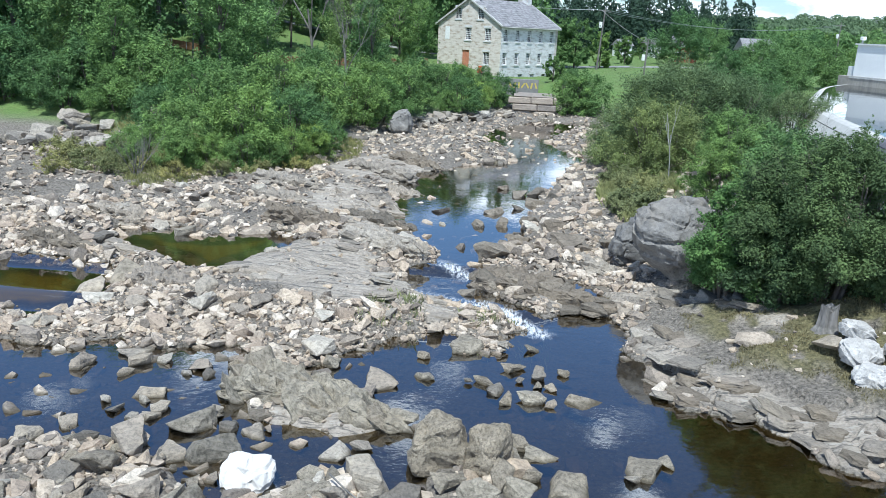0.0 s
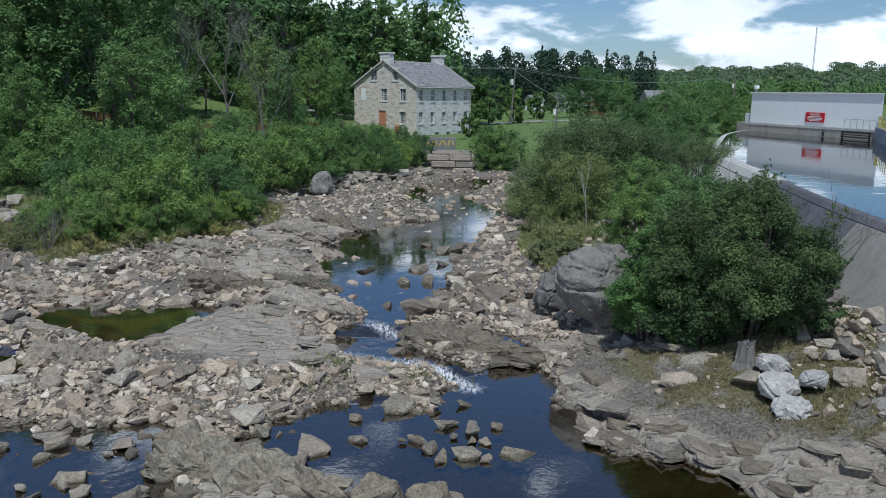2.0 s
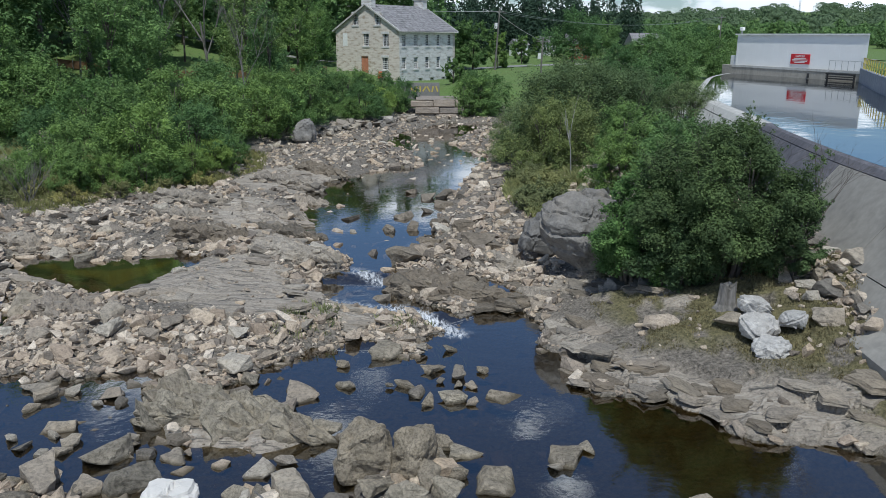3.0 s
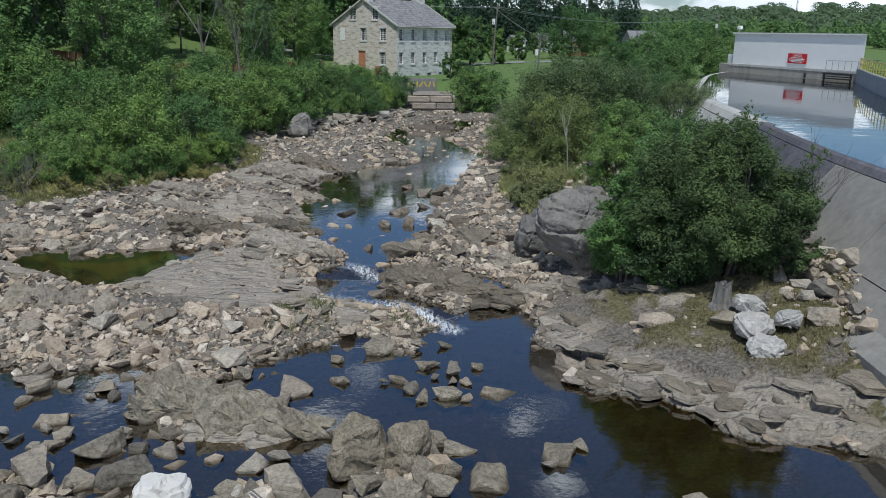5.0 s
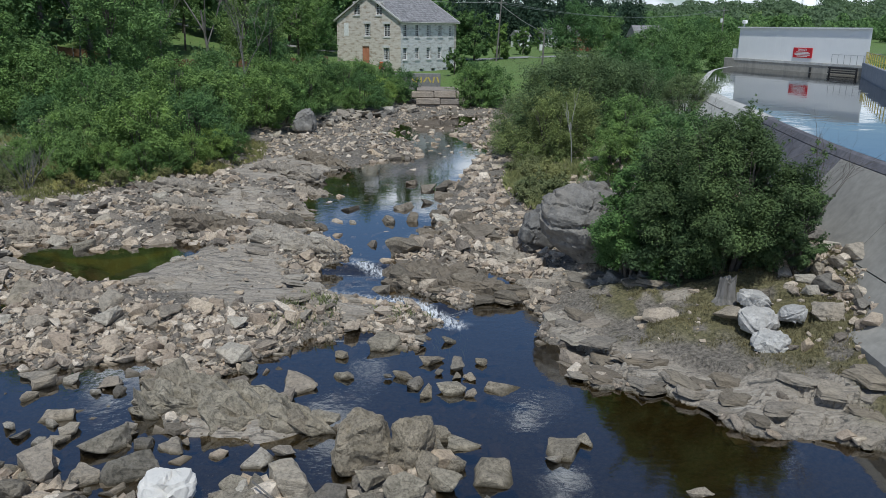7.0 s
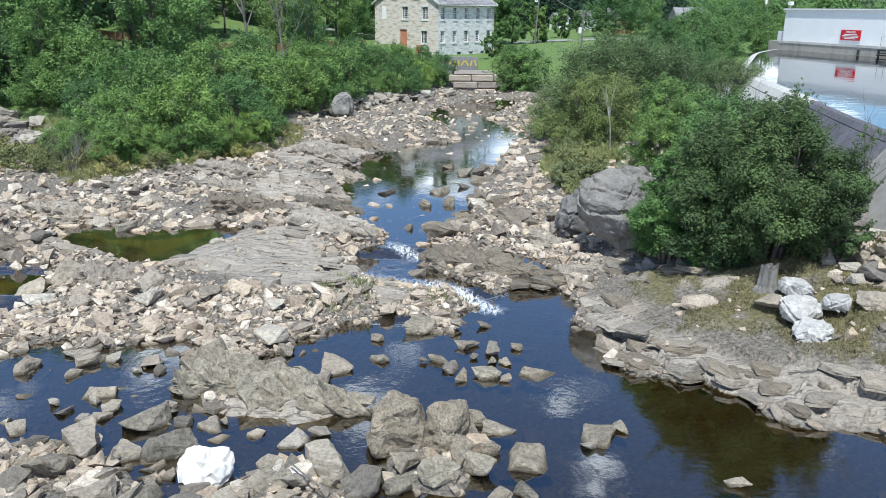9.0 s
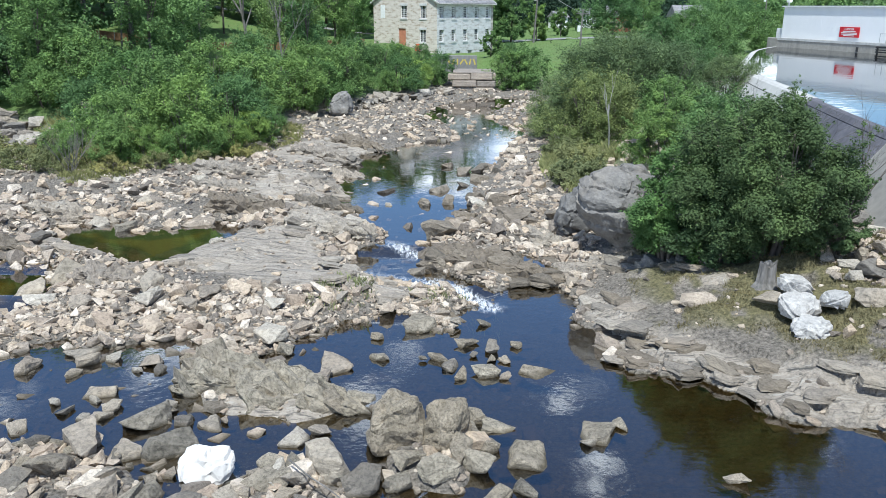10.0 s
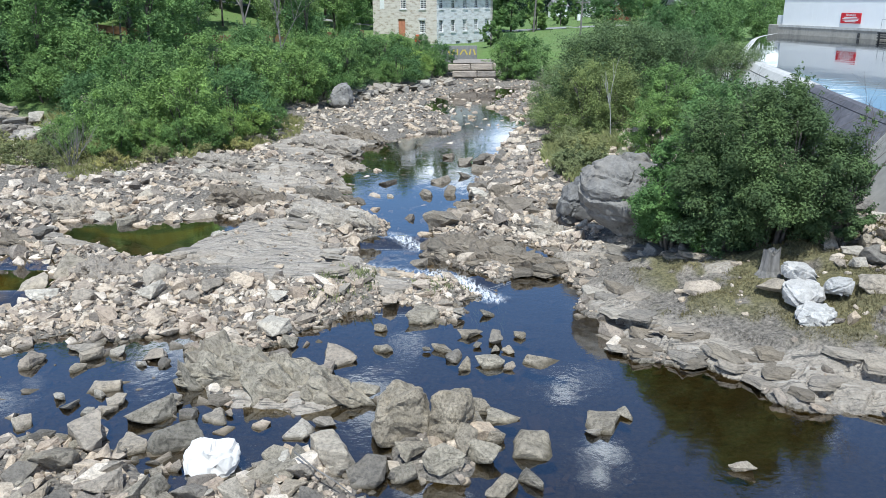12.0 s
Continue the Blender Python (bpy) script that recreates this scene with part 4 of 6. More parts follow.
def build_mill():
    m = Matrix.Translation((-2.9, 115.0, 0)) @ Matrix.Rotation(math.atan2(0.77, 0.64), 4, "Z")
    # x along the long wall, y along the gable
    L, G, eave, ridge, foot = 12.7, 12.5, 10.6, 14.1, 1.5
    mill = empty("stone_mill", "three-storey limestone mill with grey shingle roof", "house", m)
    side_holes, spots = [], []
    for x in (0.95, 3.55, 6.15, 8.75, 11.35):
        for z, h, rows in ((8.5, 1.6, 6), (5.35, 1.6, 6)):
            side_holes.append((x - 0.45, z, x + 0.45, z + h))
            spots.append((x, z, 0.9, h, 3, rows))
    for x in (4.6, 7.3, 10.0):
        side_holes.append((x - 0.45, 3.3, x + 0.45, 4.0))
        spots.append((x, 3.3, 0.9, 0.7, 3, 2))
    part("side_wall", pierced(bmesh.new(), 0, L, foot, eave, side_holes, 0.5), M_LIME_COOL, mill, "limewashed grey stone side wall")
    for x, z, w, h, c, r in spots:
        mill_window(mill, Matrix.Translation((x, 0, z)), w, h, c, r)
    # the gable is laid out in its own plane: u from the far corner to the near corner
    gable = Matrix.Translation((0, G, 0)) @ Matrix.Rotation(radians(-90), 4, "Z")
    gholes, gspots = [], []
    for u, z, w, h, r in ((G - 4.1, 11.35, 1.2, 1.55, 6), (G - 8.4, 11.35, 1.2, 1.55, 6), (G - 2.6, 8.45, 1.2, 1.7, 6), (G - 6.35, 8.45, 1.2, 1.7, 6), (G - 2.7, 5.2, 1.2, 1.7, 6)):
        gholes.append((u - w / 2, z, u + w / 2, z + h))
        gspots.append((u, z, w, h, 4, r))
    du = G - 6.7
    gholes.append((du - 0.72, 4.3, du + 0.72, 7.0))
    gw = part("gable_wall", pierced(bmesh.new(), 0.002, G - 0.002, foot, ridge, gholes, 0.5, (0, eave)), M_LIME, mill, "buff limestone gable wall")
    gw.matrix_basis = gable @ Matrix.Translation((0, -0.004, 0))
    for u, z, w, h, c, r in gspots:
        mill_window(mill, gable @ Matrix.Translation((u, 0, z)), w, h, c, r)
    door = part("door", boxed(du - 0.7, 0.15, 4.3, du + 0.7, 0.22, 6.98), M_DOOR, mill, "faded orange-red plank door")
    door.matrix_basis = gable
    for k in range(5):
        part("plank", boxed(du - 0.69 + k * 0.278, 0.125, 4.32, du - 0.69 + k * 0.278 + 0.262, 0.149, 6.96), M_DOOR, door)
    shutter = part("blocked_window", boxed(G - 11.0, -0.03, 8.4, G - 10.1, 0.02, 10.2), M_WHITE_PAINT, mill, "white boarded loading hatch")
    shutter.matrix_basis = gable
    back = part("gable_wall", pierced(bmesh.new(), 0, G, foot, ridge, [], 0.5, (0, eave)), M_LIME, mill)
    back.matrix_basis = Matrix.Translation((L + 0.004, 0, 0)) @ Matrix.Rotation(radians(90), 4, "Z")
    rear = part("side_wall", boxed(0.5, G - 0.5, foot, L - 0.5, G - 0.01, eave), M_LIME, mill)
    part("floor", boxed(0.5, 0.5, 4.9, L - 0.5, G - 0.5, 5.05), M_DARK, mill)
    rise = math.atan2(ridge - eave, G / 2)
    slant = G / 2 / math.cos(rise) + 0.45
    for sgn in (0, 1):
        roof = part("roof", boxed(-0.2, -0.45, 0.02, L + 0.2, slant - 0.45, 0.16), M_SHINGLE, mill, "weathered grey shingle slope")
        roof.matrix_basis = Matrix.Translation((0, 0, eave)) @ Matrix.Rotation(rise, 4, "X") if sgn == 0 else Matrix.Translation((0, G, eave)) @ Matrix.Rotation(radians(180), 4, "Z") @ Matrix.Translation((-L, 0, 0)) @ Matrix.Rotation(rise, 4, "X")
        course = 0.3
        k = 0
        while k * course < slant - 0.2:
            y = -0.45 + k * course
            bm = boxed(-0.2, y, 0.163, L + 0.2, y + course - 0.02, 0.18 + 0.01 * (k % 2))
            part("shingle_course", bm, M_SHINGLE, roof)
            k += 1
        for x in (-0.34, L + 0.2):
            part("verge_board", boxed(x, -0.45, -0.02, x + 0.14, slant - 0.5, 0.19), M_CONCRETE, roof)
        part("gutter", boxed(-0.2, -0.58, -0.02, L + 0.2, -0.455, 0.1), M_CONCRETE, roof)
    for x in (0.0, L - 1.1):
        ch = part("chimney", boxed(x, G / 2 - 0.95, ridge - 0.9, x + 1.0, G / 2 + 0.95, ridge + 1.0, bevel=0.04), M_LIME_COOL, mill, "broad stone parapet chimney")
        part("chimney_cap", boxed(x - 0.12, G / 2 - 1.1, ridge + 1.003, x + 1.12, G / 2 + 1.1, ridge + 1.25, bevel=0.04), M_LIME_COOL, ch)


build_mill()


def build_wharf():
    wharf = empty("stone_wharf", "old block-built stone wharf by the mill", "wharf")
    r = np.random.default_rng(9)
    part("core", boxed(-0.3, 92.2, -0.5, 4.0, 97.5, 2.55), M_GRANITE, wharf)
    z = -0.2
    for row in range(4):
        h = 0.775
        x = -0.6 - 0.5 * (row % 2)
        while x < 4.0:
            w = 1.3 + 1.6 * r.random()
            x1 = min(x + w, 4.35)
            d = 0.34 * r.random()
            part("stone_block", boxed(x + 0.02, 91.7 + d, z, x1 - 0.02, 92.19, z + h - 0.03 - 0.06 * r.random(), bevel=0.09), M_GRANITE, wharf)
            x = x1
        y = 92.2
        while y < 96.5:
            w = 1.0 + 0.6 * r.random()
            part("stone_block", boxed(4.01, y + 0.02, z, 4.36 - 0.08 * r.random(), y + w - 0.02, z + h - 0.03, bevel=0.05), M_GRANITE, wharf)
            y += w
        z += h
    part("cap_slab", boxed(-0.5, 91.85, 2.88, 4.0, 97.5, 2.97, bevel=0.03), M_GRANITE, wharf, "worn stone cap")
    wall = empty("retaining_wall", "low grey concrete wall with yellow paint marks", "wall", Matrix.Translation((-3.2, 100.5, 2.2)) @ Matrix.Rotation(radians(4), 4, "Z"))
    part("wall_body", boxed(0, 0, 0, 5.6, 0.4, 2.1, bevel=0.04), M_CONCRETE_DARK, wall)
    for k in range(7):
        bm = boxed(-0.09, -0.012, -0.36, 0.09, -0.004, 0.36)
        bmesh.ops.rotate(bm, matrix=Matrix.Rotation(radians((-24, 20, 0, 35, -30, 12, -18)[k]), 3, "Y"), verts=bm.verts)
        ob = part("paint_mark", bm, M_YELLOW, wall)
        ob.matrix_basis = Matrix.Translation((2.15 + 0.52 * k, 0, 1.35))


build_wharf()


# ---- stones ----
def stone_shape(seed, points=12, flat=0.5, sharp=0.25):
    """Angular stone, unit size: the hull of random points."""
    r = np.random.default_rng(seed)
    v = r.normal(size=(points, 3))
    v /= np.linalg.norm(v, axis=1)[:, None]
    v = np.sign(v) * np.abs(v) ** 0.7
    v *= (1 - sharp * r.random((points, 1)))
    v *= [0.5 + 0.25 * r.random(), 0.42, 0.5 * flat]
    bm = bmesh.new()
    for p in v:
        bm.verts.new(p)
    got = bmesh.ops.convex_hull(bm, input=bm.verts)
    loose = [g for g in got["geom_interior"] if isinstance(g, bmesh.types.BMVert)]
    bmesh.ops.delete(bm, geom=loose, context="VERTS")
    return bm


def bm_arrays(bm):
    bmesh.ops.triangulate(bm, faces=bm.faces)
    bm.verts.index_update()
    out = np.array([p.co[:] for p in bm.verts]), np.array([[p.index for p in f.verts] for f in bm.faces])
    bm.free()
    return out


STONES = [bm_arrays(stone_shape(100 + i, 11 + i % 5, 0.5 + 0.5 * ((i * 7) % 10) / 10, 0.24)) for i in range(28)]


def river_zone(x, y):
    """Where loose stones lie, and how thick."""
    sd = np.min([signed(p, x, y) for p in POOLS], axis=0)
    still = np.minimum(signed(POOL_LEFT, x, y), signed(POOL_FAR_LEFT, x, y))
    up = -signed(UPLAND, x, y)
    rb = -signed(RIGHT_BANK, x, y)
    patch = fbm(x * 0.22, y * 0.22, 3)
    bare = np.min([signed(p, x, y) for p in SLAB_ZONES], axis=0)
    clean = np.minimum(signed(SMOOTH_LEDGE, x, y), signed(FAR_LEDGE, x, y))
    dense = smooth(-0.75, -0.15, patch)
    dense = np.where(bare < 0, dense * 0.11, dense)
    dense = np.where(clean < 0, 0.03, dense)
    dense = np.where(sd < -0.3, 0.10 - 0.085 * smooth(2.8, 4.8, x) * (y < 27) + 0.12 * smooth(-4, -6.5, x) * (y > 12) + 0.4 * smooth(48, 58, y) + 0.5 * smooth(-0.8, 1.2, x) * (y > 35) * (y < 54), dense)
    dense = np.where((sd < 0.1) & (y > 24.5) & (y < 34), 0.04, dense)
    dense = np.where(signed(GRAVEL_BAR, x, y) < 0.1, 0.5, dense)
    dense = np.where((x > 4.0) & (x < 12) & (y < 27.5), dense * 0.2, dense)
    dense = np.where((rb > 1.0) & (y < 34), dense * 0.12 + 0.5 * smooth(12.2, 13.5, x), dense)
    dense = np.where((up > 1.2) | (rb > 10) | (still < 0.2), 0, dense)
    return dense


def stone_field(n, y0, y1, power, base, name):
    y = y0 + (y1 - y0) * rng.random(n) ** power
    half = 4 + 0.62 * y
    x = np.clip(-half + (half + 17) * rng.random(n), -34, 17)
    keep = rng.random(n) < river_zone(x, y)
    x, y = x[keep], y[keep]
    size = np.clip(base * np.exp(rng.normal(0, 0.6, len(x))), 0.45 * base, 4.0 * base)
    z = land(x, y)[0]
    vs, fs, start = [], [], 0
    for i in range(len(x)):
        v, f = STONES[i % len(STONES)]
        turn = np.array(Euler((rng.normal(0, 0.3), rng.normal(0, 0.3), rng.random() * 6.28)).to_matrix())
        vs.append((v * size[i]) @ turn.T + [x[i], y[i], z[i] + 0.09 * size[i]])
        fs.append(f + start)
        start += len(v)
    me = mesh_np(name, np.concatenate(vs), np.concatenate(fs))
    tagged(link_mesh(name, me, M_STONE), "loose angular grey and buff stones over the riverbed", "stones", kind="stuff")


stone_field(12000, 13.5, 34, 1.0, 0.23, "loose_stones")
stone_field(22000, 13.5, 34, 1.0, 0.13, "loose_stones")
stone_field(22000, 34, 92, 1.3, 0.21, "loose_stones")
stone_field(19000, 13.5, 33, 1.0, 0.09, "gravel")


def rock_mesh(seed, points=22, flat=0.6, rough=0.05, cuts=2, sharp=0.3):
    """A larger broken rock: hull, softened edges, fine relief."""
    bm = stone_shape(seed, points, flat, sharp)
    bmesh.ops.bevel(bm, geom=bm.edges[:], offset=0.018, segments=1, affect="EDGES", clamp_overlap=True)
    bmesh.ops.triangulate(bm, faces=bm.faces)
    for _ in range(cuts):
        long = [e for e in bm.edges if e.calc_length() > 0.15]
        if long:
            bmesh.ops.subdivide_edges(bm, edges=long, cuts=1, use_grid_fill=False)
            bmesh.ops.triangulate(bm, faces=bm.faces)
    bm.normal_update()
    off = Vector((seed * 3.1, seed * 1.7, 0))
    for v in bm.verts:
        v.co += v.normal * rough * (noise.fractal(v.co * 4 + off, 1.0, 2.0, 4) + 0.6 * noise.noise(Vector((v.co.x * 2, v.co.y * 2, v.co.z * 16)) + off))
    xs = [v.co.x for v in bm.verts]
    k = 1.0 / (max(xs) - min(xs))
    for v in bm.verts:
        v.co = Vector((v.co.x - (max(xs) + min(xs)) / 2, v.co.y, v.co.z)) * k
    me = bpy.data.meshes.new("rock")
    bm.to_mesh(me)
    bm.free()
    return me


TINTED = {}
ROCKS = [rock_mesh(500 + i, 9 + i % 5, 0.6 + 0.4 * ((i * 3) % 7) / 7, 0.04, 2, 0.4) for i in range(16)]
for me in ROCKS:
    me.materials.append(M_ROCK)


def rock(x, y, size, label, k, mat=None, tall=1.0, lift=0.0, turn=None, group="large loose rocks", name="rock"):
    me = ROCKS[k % len(ROCKS)]
    if mat:
        key = (k % len(ROCKS), mat.name)
        if key not in TINTED:
            TINTED[key] = me.copy()
            TINTED[key].materials.clear()
            TINTED[key].materials.append(mat)
        me = TINTED[key]
    ob = new(name, me)
    z = max(ground_z(x, y), float(water_level(np.array([x]), np.array([y]))[0]) - 0.16 * size)
    ob.matrix_basis = Matrix.Translation((x, y, z + size * 0.12 * tall + lift)) @ Matrix.Rotation(rng.random() * 6.28 if turn is None else turn, 4, "Z") @ Matrix.Diagonal((size, size, size * tall, 1))
    return tagged(ob, label, "rock", group)


POOL_ROCKS = [(-3.37, 21.05, 1.35), (-2.19, 21.66, 0.59), (-0.39, 21.68, 0.75), (-0.1, 21.08, 0.66), (0.24, 20.56, 0.67), (0.45, 22.71, 0.73), (1.17, 22.44, 0.78), (1.9, 22.63, 0.38), (0.97, 20.78, 0.78), (1.44, 20.44, 0.35),
              (2.48, 20.68, 1.2), (1.13, 21.54, 0.37), (1.55, 21.56, 0.42), (-2.4, 23.1, 0.39), (-0.89, 21.53, 0.23), (0.61, 21.86, 0.27), (3.56, 17.54, 1.13), (4.16, 17.81, 0.52), (3.29, 16.98, 0.47), (1.72, 16.46, 1.4),
              (1.61, 14.94, 0.75), (6.26, 15.48, 0.55), (0.98, 14.6, 0.88), (-1.13, 24.11, 1.28), (0.05, 24.22, 0.46), (0.97, 24.33, 0.46), (0, 18.36, 0.32), (-0.24, 18.03, 0.22), (1.09, 17.75, 0.86), (0.57, 18.07, 0.58), (-3.21, 17.27, 0.48)]
for i, (x, y, w) in enumerate(POOL_ROCKS):
    rock(x, y, w * 1.05, "angular grey-brown rock standing in shallow water", i, M_ROCK_DARK if i % 3 else M_ROCK, tall=0.72, lift=0.11)
SHORE_ROCKS = [(-8.66, 16.31, 1.46), (-6.58, 16.32, 1.33), (-7.56, 16.23, 0.85), (-9.34, 14.74, 0.7), (-8.71, 15.31, 1.15), (-7.68, 15.04, 1.05), (-7.43, 14.4, 0.9), (-3.96, 15.03, 1.1), (-2.72, 15.65, 1.42), (-1.92, 15.09, 0.99),
               (-1.13, 15.06, 0.66), (-3.74, 16.88, 0.82), (-3.0, 15.7, 0.78), (-4.69, 15.12, 0.51), (-4.42, 15.46, 0.39), (-5.36, 14.5, 0.43), (-6.53, 14.96, 0.56), (-5.96, 15.61, 0.47), (-6.21, 15.39, 0.36), (-4.12, 15.84, 0.58),
               (-3.25, 14.99, 0.76), (-6.79, 15.62, 0.39), (-7.61, 17.65, 1.34), (-5.9, 17.59, 0.75), (-6.68, 17.64, 0.46), (-7.25, 18.2, 0.44), (-10.6, 17.2, 0.62), (-5.69, 22.61, 1.21), (-5.1, 22.11, 0.85), (-6.04, 21.21, 1.18)]
for i, (x, y, w) in enumerate(SHORE_ROCKS):
    rock(x, y, w, "blocky weathered grey rock at the water's edge", i + 5, M_ROCK_DARK if i % 3 == 1 else None, tall=0.9, lift=0.06)
INLET_ROCKS = [(-9.43, 19.17, 0.98), (-10.67, 20.28, 0.54), (-10.38, 18.62, 0.48), (-12.15, 20.63, 0.96), (-9.92, 21.36, 0.6), (-8.72, 21.03, 0.69), (-8.35, 20.54, 0.45), (-8.39, 21.74, 0.67), (-7.95, 21.79, 0.51), (-11.05, 21.75, 1.04),
               (-10.61, 21.07, 0.75), (-8.76, 18.37, 0.53), (-8.81, 17.95, 0.49), (-7.29, 18.6, 0.4), (-8.98, 20.59, 0.39), (-9.89, 18.15, 0.5), (-9.27, 17.85, 0.43), (-9.37, 18.72, 0.42), (-5.68, 17.72, 0.32), (-6.63, 17.81, 0.35)]
for i, (x, y, w) in enumerate(INLET_ROCKS):
    rock(x, y, w, "pale buff rock in the shallow stony inlet", i + 3, tall=0.8, lift=0.08)
LEDGE_ROCKS = [(-15.1, 26.4, 1.2), (-14.1, 27.5, 2.1), (-14.1, 25.2, 1.2), (-11.7, 34.9, 1.5), (-14.6, 33.9, 1.1), (-16.1, 34.7, 1.0), (-4.4, 33.8, 1.0), (-8.8, 24.7, 0.8), (-8.2, 25.3, 1.0), (-6.0, 24.7, 0.8), (-12.3, 24.7, 0.95), (-10.2, 25.0, 1.1), (-4.85, 23.5, 0.8)]
for i, (x, y, w) in enumerate(LEDGE_ROCKS):
    rock(x, y, w, "broad grey rock resting on the bedrock ledges", i + 9, M_ROCK_DARK if i in (1, 4) else None, tall=0.8, lift=0.05)
CHANNEL_ROCKS = [(-3.78, 41.94, 1.15), (-0.92, 42.13, 1.46), (-1.56, 39.27, 1.25), (0.31, 47.02, 1.6), (1.5, 47.52, 1.5), (1.27, 45.04, 1.23), (-0.56, 49.03, 0.92), (0.45, 43.41, 0.82), (-0.13, 37.45, 0.98), (0.4, 36.5, 1.33),
                 (-0.12, 35.73, 1.15), (-0.43, 39.54, 1.1), (-0.58, 33.01, 1.5), (-1.47, 28.95, 0.78), (0.14, 28.65, 0.64), (1.02, 40.54, 1.06), (2.54, 34.99, 1.78), (1.01, 34.18, 1.0), (2.05, 37.79, 1.37), (3.38, 34.36, 1.01), (4.71, 35.16, 1.28), (1.49, 30.72, 1.36)]
for i, (x, y, w) in enumerate(CHANNEL_ROCKS):
    rock(x, y, w, "rounded dark grey rock in the narrow river channel", i + 2, M_SLAB_DARK, tall=0.8, lift=0.06)


def big_boulder(x, y, lift, corners, seed, label, size=1.0, turn=0.0, mat=None, crag=0.10, wear=3, name="boulder", bands=False, parent=None):
    """A massive boulder: the hull of a few corners, worn round, cracked and pitted."""
    bm = bmesh.new()
    for p in corners:
        bm.verts.new(p)
    got = bmesh.ops.convex_hull(bm, input=bm.verts)
    bmesh.ops.delete(bm, geom=[g for g in got["geom_interior"] if isinstance(g, bmesh.types.BMVert)], context="VERTS")
    bmesh.ops.bevel(bm, geom=bm.edges[:], offset=0.22 if wear > 1 else 0.08, segments=2, affect="EDGES", clamp_overlap=True)
    bmesh.ops.triangulate(bm, faces=bm.faces)
    for _ in range(4):
        long = [e for e in bm.edges if e.calc_length() > (0.16 if wear > 1 else 0.26)]
        if long:
            bmesh.ops.subdivide_edges(bm, edges=long, cuts=1)
            bmesh.ops.triangulate(bm, faces=bm.faces)
    for _ in range(wear):
        bmesh.ops.smooth_vert(bm, verts=bm.verts[:], factor=0.5, use_axis_x=True, use_axis_y=True, use_axis_z=True)
    bm.normal_update()
    off = Vector((seed, seed * 2, 0))
    for v in bm.verts:
        crack = abs(noise.noise(Vector((v.co.x * 0.5 + v.co.z * 0.3, v.co.y * 0.5, v.co.z * 0.9 - v.co.x * 0.3)) + off))
        bed = noise.noise(Vector((v.co.x * 0.8, v.co.y * 2.5, v.co.z * 5.0 + v.co.y * 2.0)) + off)
        v.co += v.normal * (crag * (noise.fractal(v.co * 1.3 + off, 1, 2, 5) + (1.2 * bed + 1.6 * (0.4 - 2 * abs(noise.noise(v.co * 1.7 + off))) if wear < 2 else 0)) - 0.12 * max(0, 1 - crack / 0.035))
        if bands:
            h = (v.co.z * 1.25 + 0.35 * v.co.x + 0.5 * noise.noise(v.co * 0.6 + off)) % 1.0
            v.co -= v.normal * 0.12 * math.exp(-(min(h, 1 - h) / 0.07) ** 2)
    me = bpy.data.meshes.new("boulder")
    bm.to_mesh(me)
    bm.free()
    me.materials.append(mat or M_BOULDER)
    ob = new(name, me)
    ob.matrix_basis = Matrix.Translation((x, y, ground_z(x, y) + lift)) @ Matrix.Rotation(turn, 4, "Z") @ Matrix.Scale(size, 4)
    if parent:
        ob.parent = parent
        return ob
    return tagged(ob, label, "boulder")


MAIN = [(-1.7, -0.6, 1.9), (-1.5, 0.9, 2.6), (-0.6, -0.5, 3.3), (0.5, -0.4, 3.5), (1.0, 0.9, 3.4), (2.0, 0.4, 2.4), (1.6, -1.0, 1.7), (0.3, -1.5, 1.6), (-0.9, -1.3, 1.9), (0.6, -0.9, 0.0), (0.2, 0.6, -0.3), (1.5, 0.5, 0.5), (-1.2, 0.7, 0.6)]
BLOCK = [(-0.9, -0.6, 0.0), (0.9, -0.7, 0.0), (0.8, 0.7, 0.0), (-0.8, 0.8, 0.0), (-1.0, -0.5, 1.0), (-0.4, -0.6, 1.6), (0.5, -0.5, 1.9), (0.95, 0.3, 1.3), (-0.3, 0.7, 1.8)]
big_boulder(6.2, 30.3, 0.0, MAIN, 4.0, "huge cracked grey boulder under an alder bush", bands=True)
big_boulder(5.2, 33.3, 0.1, BLOCK, 9.0, "smooth grey boulder leaning on a larger one", 1.1, 0.4, bands=True)
big_boulder(8.1, 31.0, 0.5, BLOCK, 15.0, "grey boulder half hidden by leaves", 1.2, 2.0)
for i, (x, y, w) in enumerate(((6.9, 28.9, 0.7), (7.3, 28.3, 0.85), (7.9, 27.9, 0.6), (8.3, 27.5, 0.75), (8.9, 27.0, 0.6), (6.5, 28.3, 0.5))):
    rock(x, y, w, "rounded grey stone tucked under the bush", i + 7, M_BOULDER, 0.85, 0.08)
big_boulder(-9.9, 68.6, 0.0, BLOCK, 21.0, "upright pale grey boulder at the bank's foot", 1.15, 0.2)
CHUNK = [(-0.62, -0.1, 0.28), (-0.5, -0.42, 0.0), (0.0, -0.55, 0.0), (0.42, -0.4, 0.0), (0.64, 0.0, 0.25), (0.5, 0.4, 0.5), (-0.1, 0.55, 0.58), (-0.52, 0.32, 0.52), (0.1, -0.38, 0.5), (0.5, -0.1, 0.5), (-0.45, -0.15, 0.5), (0.3, 0.5, 0.0), (-0.4, 0.4, 0.0)]
